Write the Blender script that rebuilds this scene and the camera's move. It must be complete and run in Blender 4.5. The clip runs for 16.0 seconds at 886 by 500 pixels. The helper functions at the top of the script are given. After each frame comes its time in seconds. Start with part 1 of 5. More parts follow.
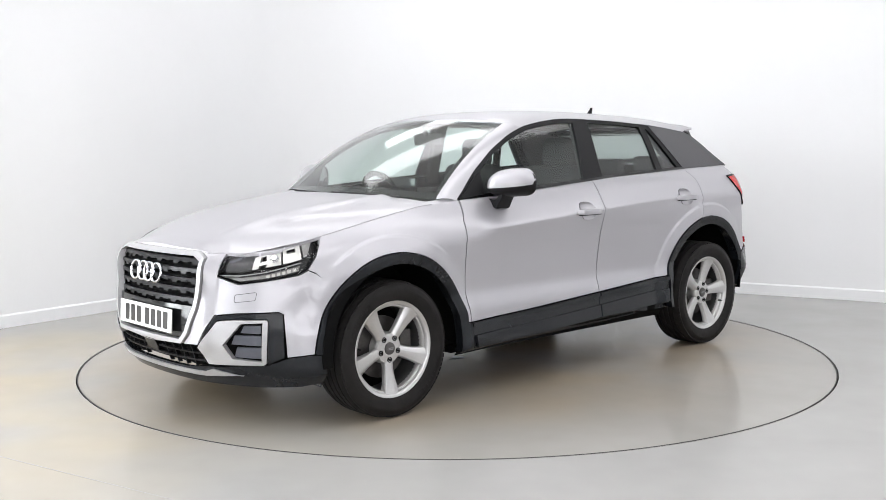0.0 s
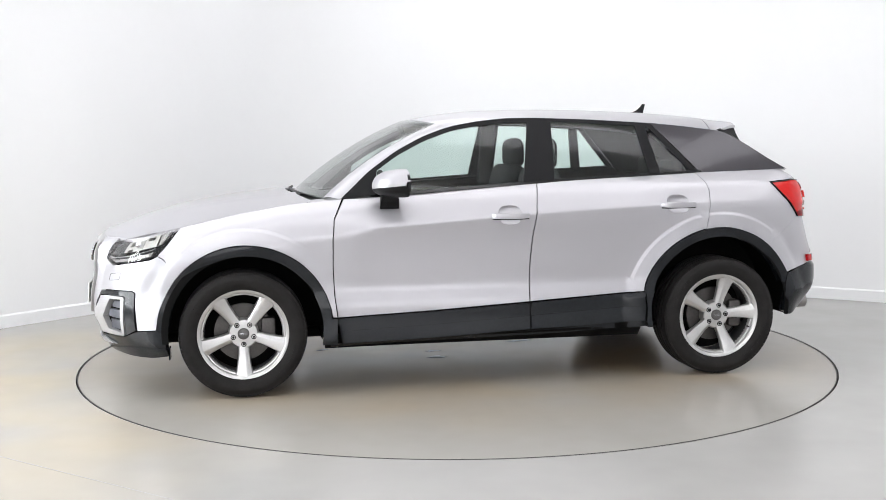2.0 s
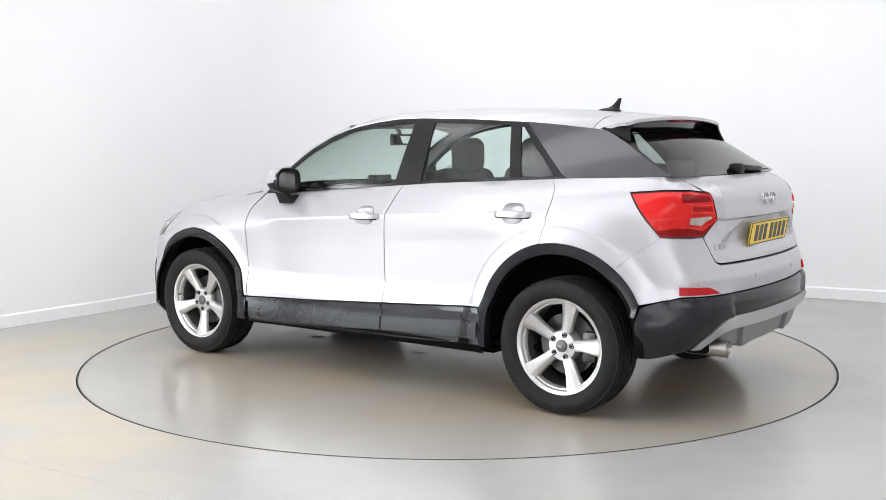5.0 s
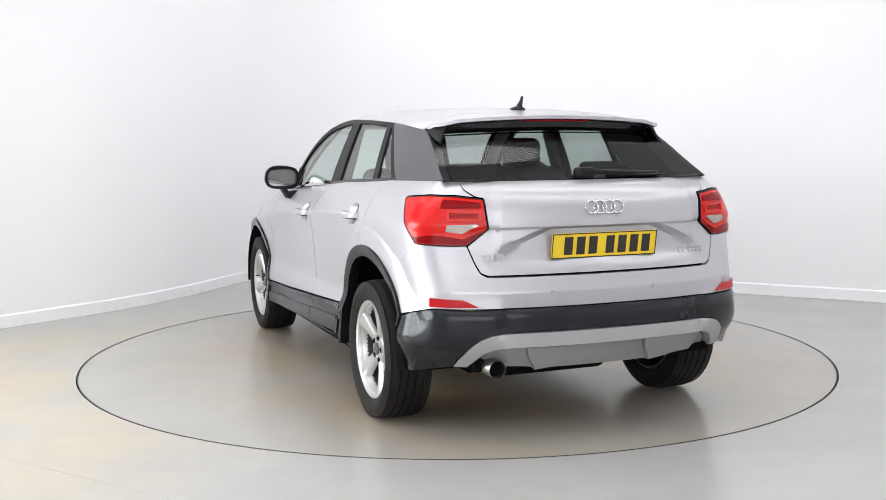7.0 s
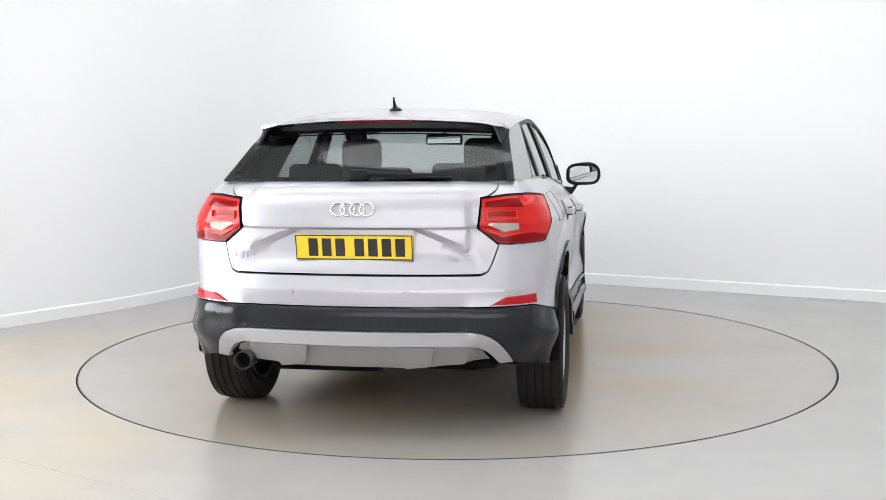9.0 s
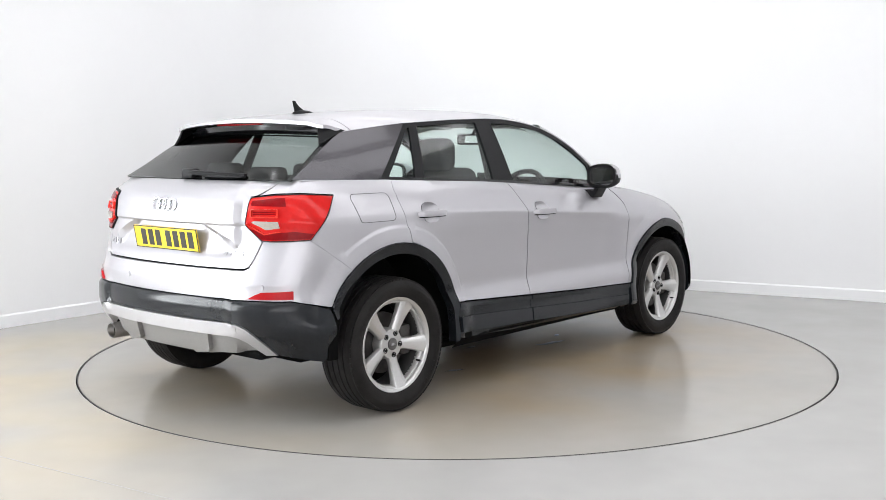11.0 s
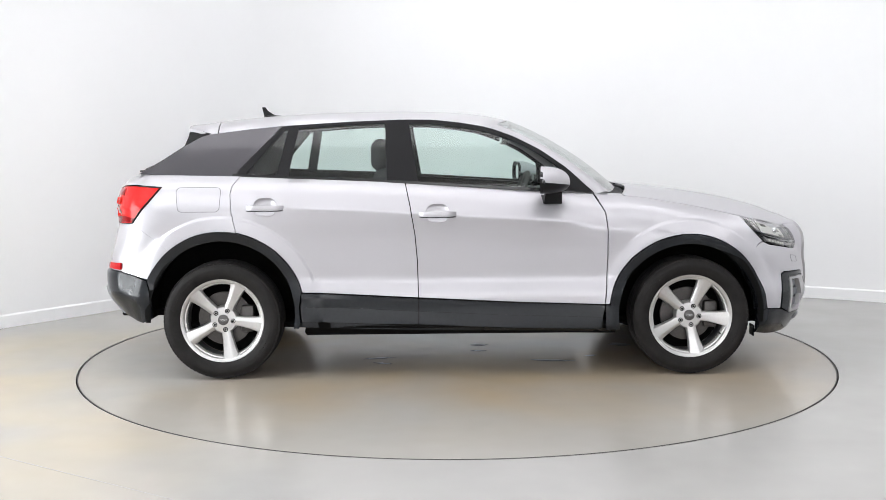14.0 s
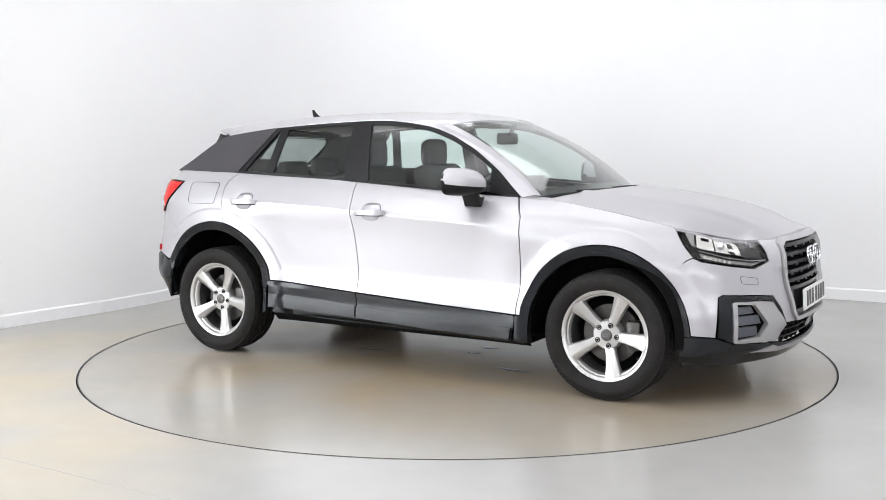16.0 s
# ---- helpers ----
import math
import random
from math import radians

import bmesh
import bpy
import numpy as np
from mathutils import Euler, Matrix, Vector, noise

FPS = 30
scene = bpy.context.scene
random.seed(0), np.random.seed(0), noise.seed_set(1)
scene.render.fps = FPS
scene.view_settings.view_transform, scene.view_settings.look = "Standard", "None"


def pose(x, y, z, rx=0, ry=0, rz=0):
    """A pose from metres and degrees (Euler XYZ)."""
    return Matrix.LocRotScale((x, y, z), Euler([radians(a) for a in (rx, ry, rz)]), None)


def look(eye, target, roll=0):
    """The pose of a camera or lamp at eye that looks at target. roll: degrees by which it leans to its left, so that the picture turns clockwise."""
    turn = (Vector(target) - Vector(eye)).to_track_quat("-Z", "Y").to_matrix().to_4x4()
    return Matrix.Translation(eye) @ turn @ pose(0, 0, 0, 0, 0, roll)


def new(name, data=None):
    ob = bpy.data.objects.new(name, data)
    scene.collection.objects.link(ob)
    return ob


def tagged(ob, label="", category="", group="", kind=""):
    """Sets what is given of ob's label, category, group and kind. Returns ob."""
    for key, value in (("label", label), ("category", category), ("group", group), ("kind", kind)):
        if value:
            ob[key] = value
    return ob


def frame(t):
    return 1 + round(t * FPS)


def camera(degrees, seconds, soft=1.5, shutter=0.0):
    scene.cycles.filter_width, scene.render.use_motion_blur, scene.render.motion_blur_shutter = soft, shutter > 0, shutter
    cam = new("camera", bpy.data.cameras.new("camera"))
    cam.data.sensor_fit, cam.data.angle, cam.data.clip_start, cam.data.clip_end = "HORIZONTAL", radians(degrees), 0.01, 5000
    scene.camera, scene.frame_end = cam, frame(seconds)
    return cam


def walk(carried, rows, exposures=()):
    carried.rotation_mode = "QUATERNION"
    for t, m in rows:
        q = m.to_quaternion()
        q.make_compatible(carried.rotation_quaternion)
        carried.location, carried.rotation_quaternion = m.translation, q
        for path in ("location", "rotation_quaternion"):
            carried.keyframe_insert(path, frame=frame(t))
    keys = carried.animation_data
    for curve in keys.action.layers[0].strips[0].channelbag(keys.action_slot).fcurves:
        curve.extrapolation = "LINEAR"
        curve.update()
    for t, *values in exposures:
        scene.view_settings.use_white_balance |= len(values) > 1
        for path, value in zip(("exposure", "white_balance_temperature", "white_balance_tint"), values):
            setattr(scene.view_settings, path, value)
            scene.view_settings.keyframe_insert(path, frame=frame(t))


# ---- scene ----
from mathutils.geometry import delaunay_2d_cdt

cam = camera(46.75, 16.0, soft=0.8)
EYE = (0.0, -6.355, 1.295)
AIM = (-0.0115, -5.3604, 1.1917)
walk(cam, [(0.0, look(EYE, AIM, -0.476)), (16.0, look(EYE, AIM, -0.476))], exposures=[(0.0, 0.0), (16.0, 0.0)])

# heading of the car and of the turntable, in degrees, time by time
HEADING = [(0.0, 223.2), (0.5, 215.4), (1.0, 207.3), (1.5, 199.5), (2.0, 191.25), (2.5, 183.55), (3.0, 175.55),
           (3.6, 166.2), (4.25, 155.9), (4.9, 145.7),
           (5.5, 136.2), (6.0, 128.1), (6.5, 120.4), (7.0, 112.3), (7.5, 104.6), (8.0, 96.5), (8.5, 88.9),
           (9.0, 80.8), (9.5, 73.1), (10.0, 65.1), (10.6, 55.6), (11.25, 45.4), (11.9, 35.1),
           (12.5, 25.6), (13.0, 17.4), (13.5, 9.5), (14.0, 1.1), (14.5, -6.75),
           (15.0, -14.9), (15.5, -22.5), (16.0, -30.7)]
CAR_OFF = (0.004, -0.114)   # the turntable's axis in the car's own space

# ---- world and light ----
world = bpy.data.worlds.new("world")
scene.world = world
world.use_nodes = True
world.node_tree.nodes["Background"].inputs[0].default_value = (0.8, 0.9, 1.0, 1)
world.node_tree.nodes["Background"].inputs[1].default_value = 0.6
LAMP = 2.75        # strength of the ceiling panels
BOX = 2.2         # strength of the unseen fill light added behind the camera
DAY = 9.5         # strength of the daylight behind the side window

# ---- materials ----
def material(name, colour, rough=0.5, metal=0.0, coat=0.0, noise_size=0.0, vary=0.0, bump=0.0, bump_size=200.0, emit=None, power=0.0, spec=0.5, second=None, rough_vary=0.0):
    m = bpy.data.materials.new(name)
    m.use_nodes = True
    nt = m.node_tree
    b = nt.nodes["Principled BSDF"]
    b.inputs["Base Color"].default_value = (*colour, 1)
    b.inputs["Roughness"].default_value = rough
    b.inputs["Metallic"].default_value = metal
    b.inputs["Coat Weight"].default_value = coat
    b.inputs["Coat Roughness"].default_value = 0.04
    b.inputs["Specular IOR Level"].default_value = spec
    if emit:
        b.inputs["Emission Color"].default_value = (*emit, 1)
        b.inputs["Emission Strength"].default_value = power
    co = nt.nodes.new("ShaderNodeTexCoord")
    if vary:
        n1, n2 = nt.nodes.new("ShaderNodeTexNoise"), nt.nodes.new("ShaderNodeTexNoise")
        n1.inputs["Scale"].default_value, n1.inputs["Detail"].default_value = noise_size, 5
        n2.inputs["Scale"].default_value, n2.inputs["Detail"].default_value = noise_size * 14, 3
        add = nt.nodes.new("ShaderNodeMath")
        add.operation = "MULTIPLY_ADD"
        add.inputs[1].default_value = 0.35
        ramp = nt.nodes.new("ShaderNodeValToRGB")
        other = second or colour
        ramp.color_ramp.elements[0].position, ramp.color_ramp.elements[1].position = 0.25, 1.0
        ramp.color_ramp.interpolation = "B_SPLINE"
        ramp.color_ramp.elements[0].color = (*[c * (1 - vary) for c in colour], 1)
        ramp.color_ramp.elements[1].color = (*[min(1, c * (1 + vary)) for c in other], 1)
        nt.links.new(co.outputs["Object"], n1.inputs["Vector"])
        nt.links.new(co.outputs["Object"], n2.inputs["Vector"])
        nt.links.new(n2.outputs["Fac"], add.inputs[0])
        nt.links.new(n1.outputs["Fac"], add.inputs[2])
        nt.links.new(add.outputs[0], ramp.inputs[0])
        nt.links.new(ramp.outputs[0], b.inputs["Base Color"])
        if rough_vary:
            mr = nt.nodes.new("ShaderNodeMapRange")
            mr.inputs["From Min"].default_value, mr.inputs["From Max"].default_value = 0.2, 1.15
            mr.inputs["To Min"].default_value, mr.inputs["To Max"].default_value = rough - rough_vary, rough + rough_vary
            nt.links.new(add.outputs[0], mr.inputs[0])
            nt.links.new(mr.outputs[0], b.inputs["Roughness"])
    if bump:
        n3, bp = nt.nodes.new("ShaderNodeTexNoise"), nt.nodes.new("ShaderNodeBump")
        n3.inputs["Scale"].default_value, n3.inputs["Detail"].default_value = bump_size, 3
        bp.inputs["Strength"].default_value, bp.inputs["Distance"].default_value = bump, 0.002
        nt.links.new(co.outputs["Object"], n3.inputs["Vector"])
        nt.links.new(n3.outputs["Fac"], bp.inputs["Height"])
        nt.links.new(bp.outputs[0], b.inputs["Normal"])
    return m


def glass_material(name, tint, ior=1.5, gloss_rough=0.0, power=3.6, gain=1.4):
    m = bpy.data.materials.new(name)
    m.use_nodes = True
    nt = m.node_tree
    nt.nodes.remove(nt.nodes["Principled BSDF"])
    out = nt.nodes["Material Output"]
    tr, gl, mix, lw, pw, sc = (nt.nodes.new("ShaderNode" + k) for k in ("BsdfTransparent", "BsdfGlossy", "MixShader", "LayerWeight", "Math", "Math"))
    tr.inputs[0].default_value = (*tint, 1)
    gl.inputs["Roughness"].default_value = gloss_rough
    lw.inputs[0].default_value = 0.5
    pw.operation, sc.operation = "POWER", "MULTIPLY_ADD"
    pw.inputs[1].default_value = power
    base = gain * ((ior - 1) / (ior + 1)) ** 2
    sc.inputs[1].default_value, sc.inputs[2].default_value = 1 - base, base
    nt.links.new(lw.outputs["Facing"], pw.inputs[0])
    nt.links.new(pw.outputs[0], sc.inputs[0])
    nt.links.new(sc.outputs[0], mix.inputs[0])
    nt.links.new(tr.outputs[0], mix.inputs[1])
    nt.links.new(gl.outputs[0], mix.inputs[2])
    nt.links.new(mix.outputs[0], out.inputs[0])
    return m


PAINT = material("silver_paint", (0.452, 0.443, 0.467), 0.36, 0.5, 0.35, 900, 0.10)
CLAD = material("dark_cladding", (0.0105, 0.012, 0.0145), 0.17, 0, 0.05, 60, 0.2, spec=0.32)
GLOSS = material("gloss_black", (0.006, 0.006, 0.007), 0.1, 0, 0.0, 30, 0.1)
CPANEL = material("grey_blade", (0.050, 0.047, 0.054), 0.2, 0.5, 0.45, 300, 0.1)
DARK = material("dark_void", (0.005, 0.005, 0.005), 0.95, 0, 0, 20, 0.2, spec=0.06)
RUBBER = material("tyre_rubber", (0.0115, 0.0105, 0.0102), 0.62, 0, 0, 24, 0.6, 0.4, 350, spec=0.2)
ALLOY = material("alloy", (0.55, 0.545, 0.54), 0.32, 0.75, 0.3, 120, 0.08)
CHROME = material("chrome", (0.66, 0.67, 0.69), 0.2, 1.0)
SLAT = material("grille_slat", (0.014, 0.014, 0.0155), 0.35, 0.3, 0, 90, 0.1, spec=0.25)
SLATE = material("vent_slat", (0.10, 0.105, 0.125), 0.4, 0.2, 0, 90, 0.1)
SATIN = material("satin_silver", (0.44, 0.436, 0.445), 0.48, 0.5, 0.0, 150, 0.06)
GREYPL = material("grey_plastic", (0.24, 0.235, 0.23), 0.5, 0.2, 0, 100, 0.1, 0.2, 900)
STEEL = material("brake_steel", (0.085, 0.08, 0.077), 0.45, 0.8, 0, 90, 0.25)
TRIM = material("black_trim", (0.008, 0.008, 0.009), 0.45, 0, 0.0, 80, 0.1, spec=0.2)
FABRIC = material("seat_fabric", (0.03, 0.03, 0.032), 0.85, 0, 0, 250, 0.3, 0.5, 700)
SOFT = material("soft_plastic", (0.035, 0.034, 0.034), 0.7, 0, 0, 100, 0.2, 0.3, 900)
LINER = material("headliner", (0.42, 0.40, 0.37), 0.9, 0, 0, 150, 0.1)
REDLENS = material("red_lens", (0.56, 0.011, 0.010), 0.12, 0, 0.0, 40, 0.15, spec=0.28)
DEEPRED = material("deep_red_lens", (0.20, 0.003, 0.005), 0.14, 0, 0.0, 40, 0.2, spec=0.13)
MIDRED = material("reflector_red", (0.40, 0.008, 0.012), 0.14, 0, 0.0, 90, 0.2, spec=0.17)
GUIDE = material("light_guide_red", (0.66, 0.035, 0.022), 0.2, 0, 0.0, 60, 0.1, spec=0.25)
CLEAR = material("clear_reflector", (0.50, 0.44, 0.40), 0.2, 0.6, 0.4, 160, 0.3)
LAMPIN = material("lamp_inner", (0.022, 0.022, 0.024), 0.35, 0.2, 0.0, 60, 0.2)
LAMPSILVER = material("lamp_reflector", (0.55, 0.545, 0.52), 0.3, 0.75, 0.0, 60, 0.12)
WHITEPL = material("plate_white", (0.80, 0.80, 0.78), 0.35, 0, 0.2, 30, 0.04)
YELLOWPL = material("plate_yellow", (0.80, 0.56, 0.02), 0.35, 0, 0.2, 30, 0.05)
INK = material("plate_ink", (0.02, 0.018, 0.016), 0.4)
GLASS = glass_material("window_glass", (0.80, 0.89, 0.86), gloss_rough=0.07)
SCREEN = glass_material("windscreen_glass", (0.82, 0.90, 0.87), gloss_rough=0.09, power=3.0)
REARGLASS = glass_material("rear_glass", (0.44, 0.47, 0.465), gloss_rough=0.05, power=5.0, gain=0.9)
LENS = glass_material("lamp_lens", (0.95, 0.95, 0.95), 1.28)
MIRROR = material("mirror_glass", (0.85, 0.86, 0.87), 0.02, 1.0)


def floor_material(name, grey, warm, centre, reach, stretch, rough):
    """Worn floor paint: grey, warmer in tone about a centre, with fine grain and scuffs."""
    m = material(name, grey, rough)
    nt = m.node_tree
    b = nt.nodes["Principled BSDF"]
    co, mp = nt.nodes.new("ShaderNodeTexCoord"), nt.nodes.new("ShaderNodeMapping")
    mp.inputs["Location"].default_value = (-centre[0] * stretch[0], -centre[1] * stretch[1], 0)
    mp.inputs["Scale"].default_value = (*stretch, 1)
    ln = nt.nodes.new("ShaderNodeVectorMath")
    ln.operation = "LENGTH"
    big, mid, fine = (nt.nodes.new("ShaderNodeTexNoise") for _ in range(3))
    for n, sc, de in ((big, 0.8, 2), (mid, 1.6, 2), (fine, 7.0, 1)):
        n.inputs["Scale"].default_value, n.inputs["Detail"].default_value = sc, de
        nt.links.new(co.outputs["Object"], n.inputs["Vector"])
    nt.links.new(co.outputs["Object"], mp.inputs["Vector"])
    nt.links.new(mp.outputs[0], ln.inputs[0])
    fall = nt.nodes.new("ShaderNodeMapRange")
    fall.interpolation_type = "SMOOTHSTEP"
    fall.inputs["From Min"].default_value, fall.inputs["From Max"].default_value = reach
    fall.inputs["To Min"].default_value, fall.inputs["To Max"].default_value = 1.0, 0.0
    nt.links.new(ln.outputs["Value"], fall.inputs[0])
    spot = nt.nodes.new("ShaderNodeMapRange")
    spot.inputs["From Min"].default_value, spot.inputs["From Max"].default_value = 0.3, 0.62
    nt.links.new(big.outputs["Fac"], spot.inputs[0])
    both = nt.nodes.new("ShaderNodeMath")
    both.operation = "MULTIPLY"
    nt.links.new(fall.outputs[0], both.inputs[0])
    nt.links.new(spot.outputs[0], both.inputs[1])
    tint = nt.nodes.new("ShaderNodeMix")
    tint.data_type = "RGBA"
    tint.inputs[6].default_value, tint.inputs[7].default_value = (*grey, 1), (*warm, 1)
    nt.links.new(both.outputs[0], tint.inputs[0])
    wear = nt.nodes.new("ShaderNodeMath")
    wear.operation = "MULTIPLY_ADD"
    wear.inputs[1].default_value = 0.3
    nt.links.new(fine.outputs["Fac"], wear.inputs[0])
    nt.links.new(mid.outputs["Fac"], wear.inputs[2])
    amount = nt.nodes.new("ShaderNodeMapRange")
    amount.inputs["From Min"].default_value, amount.inputs["From Max"].default_value = 0.45, 0.85
    amount.inputs["To Min"].default_value, amount.inputs["To Max"].default_value = 0.955, 1.04
    nt.links.new(wear.outputs[0], amount.inputs[0])
    shade = nt.nodes.new("ShaderNodeVectorMath")
    shade.operation = "SCALE"
    nt.links.new(tint.outputs[2], shade.inputs[0])
    nt.links.new(amount.outputs[0], shade.inputs["Scale"])
    nt.links.new(shade.outputs[0], b.inputs["Base Color"])
    return m


# the floor is warmer at its left, the disc browner and darker inwards
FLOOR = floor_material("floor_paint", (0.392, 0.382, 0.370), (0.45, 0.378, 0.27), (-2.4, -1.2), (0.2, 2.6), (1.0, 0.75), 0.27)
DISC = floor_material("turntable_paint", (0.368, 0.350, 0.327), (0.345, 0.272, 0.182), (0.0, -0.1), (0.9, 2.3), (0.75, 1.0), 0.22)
WET = material("wet_mark", (0.05, 0.046, 0.041), 0.3, 0, 0, 6, 0.4, spec=0.3)
PIPE = material("sooty_pipe_steel", (0.30, 0.29, 0.28), 0.28, 1.0, 0, 40, 0.3)
WALL = material("wall_paint", (0.88, 0.885, 0.89), 0.8, 0, 0, 0.8, 0.02, 0.15, 60)
HUBCAP = material("hub_cap_plastic", (0.09, 0.086, 0.084), 0.4, 0.2, 0, 100, 0.1)
SKIRT = material("skirting_paint", (0.80, 0.79, 0.77), 0.5, 0, 0, 3, 0.05)
CEIL = material("ceiling_paint", (0.80, 0.80, 0.80), 0.8, 0, 0, 1, 0.03)
BADGE = material("badge_metal", (0.42, 0.42, 0.44), 0.3, 0.8, 0, 60, 0.1)
BARREL = material("dark_barrel", (0.10, 0.10, 0.10), 0.5, 0.6, 0, 60, 0.2)
JOINT = material("floor_joint_filler", (0.30, 0.29, 0.28), 0.6, 0, 0, 8, 0.25)
METAL = material("rim_steel", (0.05, 0.047, 0.043), 0.5, 0.6, 0, 40, 0.3)
PANEL = material("light_diffuser", (0.9, 0.9, 0.9), 0.5, emit=(0.975, 0.972, 1.0), power=LAMP)
FILL_CLOTH = material("fill_light_cloth", (0.9, 0.9, 0.9), 0.5, emit=(0.975, 0.972, 1.0), power=BOX)
SKY = material("daylight", (0.9, 0.9, 0.9), 0.5, emit=(0.93, 0.97, 1.0), power=DAY)


# ---- mesh helpers ----
def part(name, bm, mat, parent=None, label="", sharp=38, at=None):
    me = bpy.data.meshes.new(name)
    bm.to_mesh(me)
    bm.free()
    for f in me.polygons:
        f.use_smooth = True
    me.set_sharp_from_angle(angle=radians(sharp))
    me.materials.append(mat)
    ob = new(name, me)
    ob.parent = parent
    if at is not None:
        ob.matrix_basis = at
    if label:
        tagged(ob, label)
    return ob


def empty(name, parent=None, at=None):
    ob = new(name)
    ob.parent = parent
    ob.empty_display_size = 0.1
    if at is not None:
        ob.matrix_basis = at
    return ob


def box(bm, x0, x1, y0, y1, z0, z1, bevel=0.0, seg=2, m=None):
    made = bmesh.ops.create_cube(bm, size=1)["verts"]
    t = Matrix.Translation(((x0 + x1) / 2, (y0 + y1) / 2, (z0 + z1) / 2)) @ Matrix.Diagonal((x1 - x0, y1 - y0, z1 - z0, 1))
    bmesh.ops.transform(bm, matrix=(m or Matrix.Identity(4)) @ t, verts=made)
    if bevel:
        es = list({e for v in made for e in v.link_edges})
        bmesh.ops.bevel(bm, geom=es, offset=bevel, segments=seg, affect="EDGES", profile=0.5)
    return bm


def boxed(*a, **k):
    return box(bmesh.new(), *a, **k)


def lathe(profile, steps=64, axis="y", closed=False, wave=None):
    """Turns (along, radius) pairs round an axis."""
    bm = bmesh.new()
    rings = []
    for i in range(steps):
        a = 2 * math.pi * i / steps
        row = []
        for d, r in profile:
            if axis == "y":
                row.append(bm.verts.new((r * math.cos(a), d, r * math.sin(a))))
            elif axis == "z":
                row.append(bm.verts.new((r * math.cos(a), r * math.sin(a), d)))
            else:
                row.append(bm.verts.new((d, r * math.cos(a), r * math.sin(a))))
        rings.append(row)
    n = len(profile)
    for i in range(steps):
        j = (i + 1) % steps
        for k in range(n if closed else n - 1):
            l = (k + 1) % n
            bm.faces.new((rings[i][k], rings[i][l], rings[j][l], rings[j][k]))
    bmesh.ops.remove_doubles(bm, verts=bm.verts, dist=1e-6)
    bmesh.ops.recalc_face_normals(bm, faces=bm.faces)
    return bm


def tube(points, radius, sides=8, closed=False):
    """A round bar along points."""
    bm = bmesh.new()
    pts = [Vector(p) for p in points]
    rings = []
    n = len(pts)
    for i, p in enumerate(pts):
        a = pts[(i - 1) % n] if closed or i else pts[0]
        b = pts[(i + 1) % n] if closed or i < n - 1 else pts[-1]
        t = (b - a).normalized()
        u = t.cross(Vector((0.13, 0.21, 1)) if abs(t.z) < 0.95 else Vector((1, 0.1, 0))).normalized()
        v = t.cross(u)
        rings.append([bm.verts.new(p + radius * (math.cos(2 * math.pi * k / sides) * u + math.sin(2 * math.pi * k / sides) * v)) for k in range(sides)])
    for i in range(n if closed else n - 1):
        j = (i + 1) % n
        for k in range(sides):
            l = (k + 1) % sides
            bm.faces.new((rings[i][k], rings[i][l], rings[j][l], rings[j][k]))
    if not closed:
        bm.faces.new(rings[0])
        bm.faces.new(rings[-1])
    bmesh.ops.recalc_face_normals(bm, faces=bm.faces)
    return bm


def flipped(bm):
    """The mirror image across the car's middle plane."""
    other = bm.copy()
    bmesh.ops.transform(other, matrix=Matrix.Diagonal((1, -1, 1, 1)), verts=other.verts)
    bmesh.ops.reverse_faces(other, faces=other.faces)
    return other


def pair(name, bm, mat, parent, label="", **k):
    o = flipped(bm)
    return part(name, bm, mat, parent, label, **k), part(name, o, mat, parent, label, **k)


def densify(poly, step):
    out = []
    for i, a in enumerate(poly):
        b = poly[(i + 1) % len(poly)]
        n = max(1, int(math.dist(a, b) / step))
        out += [(a[0] + (b[0] - a[0]) * k / n, a[1] + (b[1] - a[1]) * k / n) for k in range(n)]
    return out


def inset(poly, d):
    """Moves a closed outline inwards by d."""
    p = np.array(poly)
    area = np.sum(p[:, 0] * np.roll(p[:, 1], -1) - np.roll(p[:, 0], -1) * p[:, 1])
    a, b = p - np.roll(p, 1, 0), np.roll(p, -1, 0) - p
    na = np.stack([-a[:, 1], a[:, 0]], 1) / (np.linalg.norm(a, axis=1, keepdims=True) + 1e-12)
    nb = np.stack([-b[:, 1], b[:, 0]], 1) / (np.linalg.norm(b, axis=1, keepdims=True) + 1e-12)
    n = na + nb
    n /= np.maximum(np.sum(n * n, 1, keepdims=True) / 2, 0.5)
    return [tuple(q) for q in p + n * d * (1 if area > 0 else -1)]


def inside(poly, pts):
    p = np.array(poly)
    x, y = pts[:, 0], pts[:, 1]
    odd = np.zeros(len(pts), bool)
    for (x0, y0), (x1, y1) in zip(p, np.roll(p, -1, 0)):
        if y0 != y1:
            odd ^= ((y0 > y) != (y1 > y)) & (x < (x1 - x0) * (y - y0) / (y1 - y0) + x0)
    return odd


def near(poly, pts, d):
    p, q = np.array(poly), np.roll(np.array(poly), -1, 0)
    hit = np.zeros(len(pts), bool)
    for a, b in zip(p, q):
        ab = b - a
        t = np.clip(((pts - a) @ ab) / (ab @ ab + 1e-12), 0, 1)
        hit |= np.linalg.norm(pts - a - t[:, None] * ab, axis=1) < d
    return hit


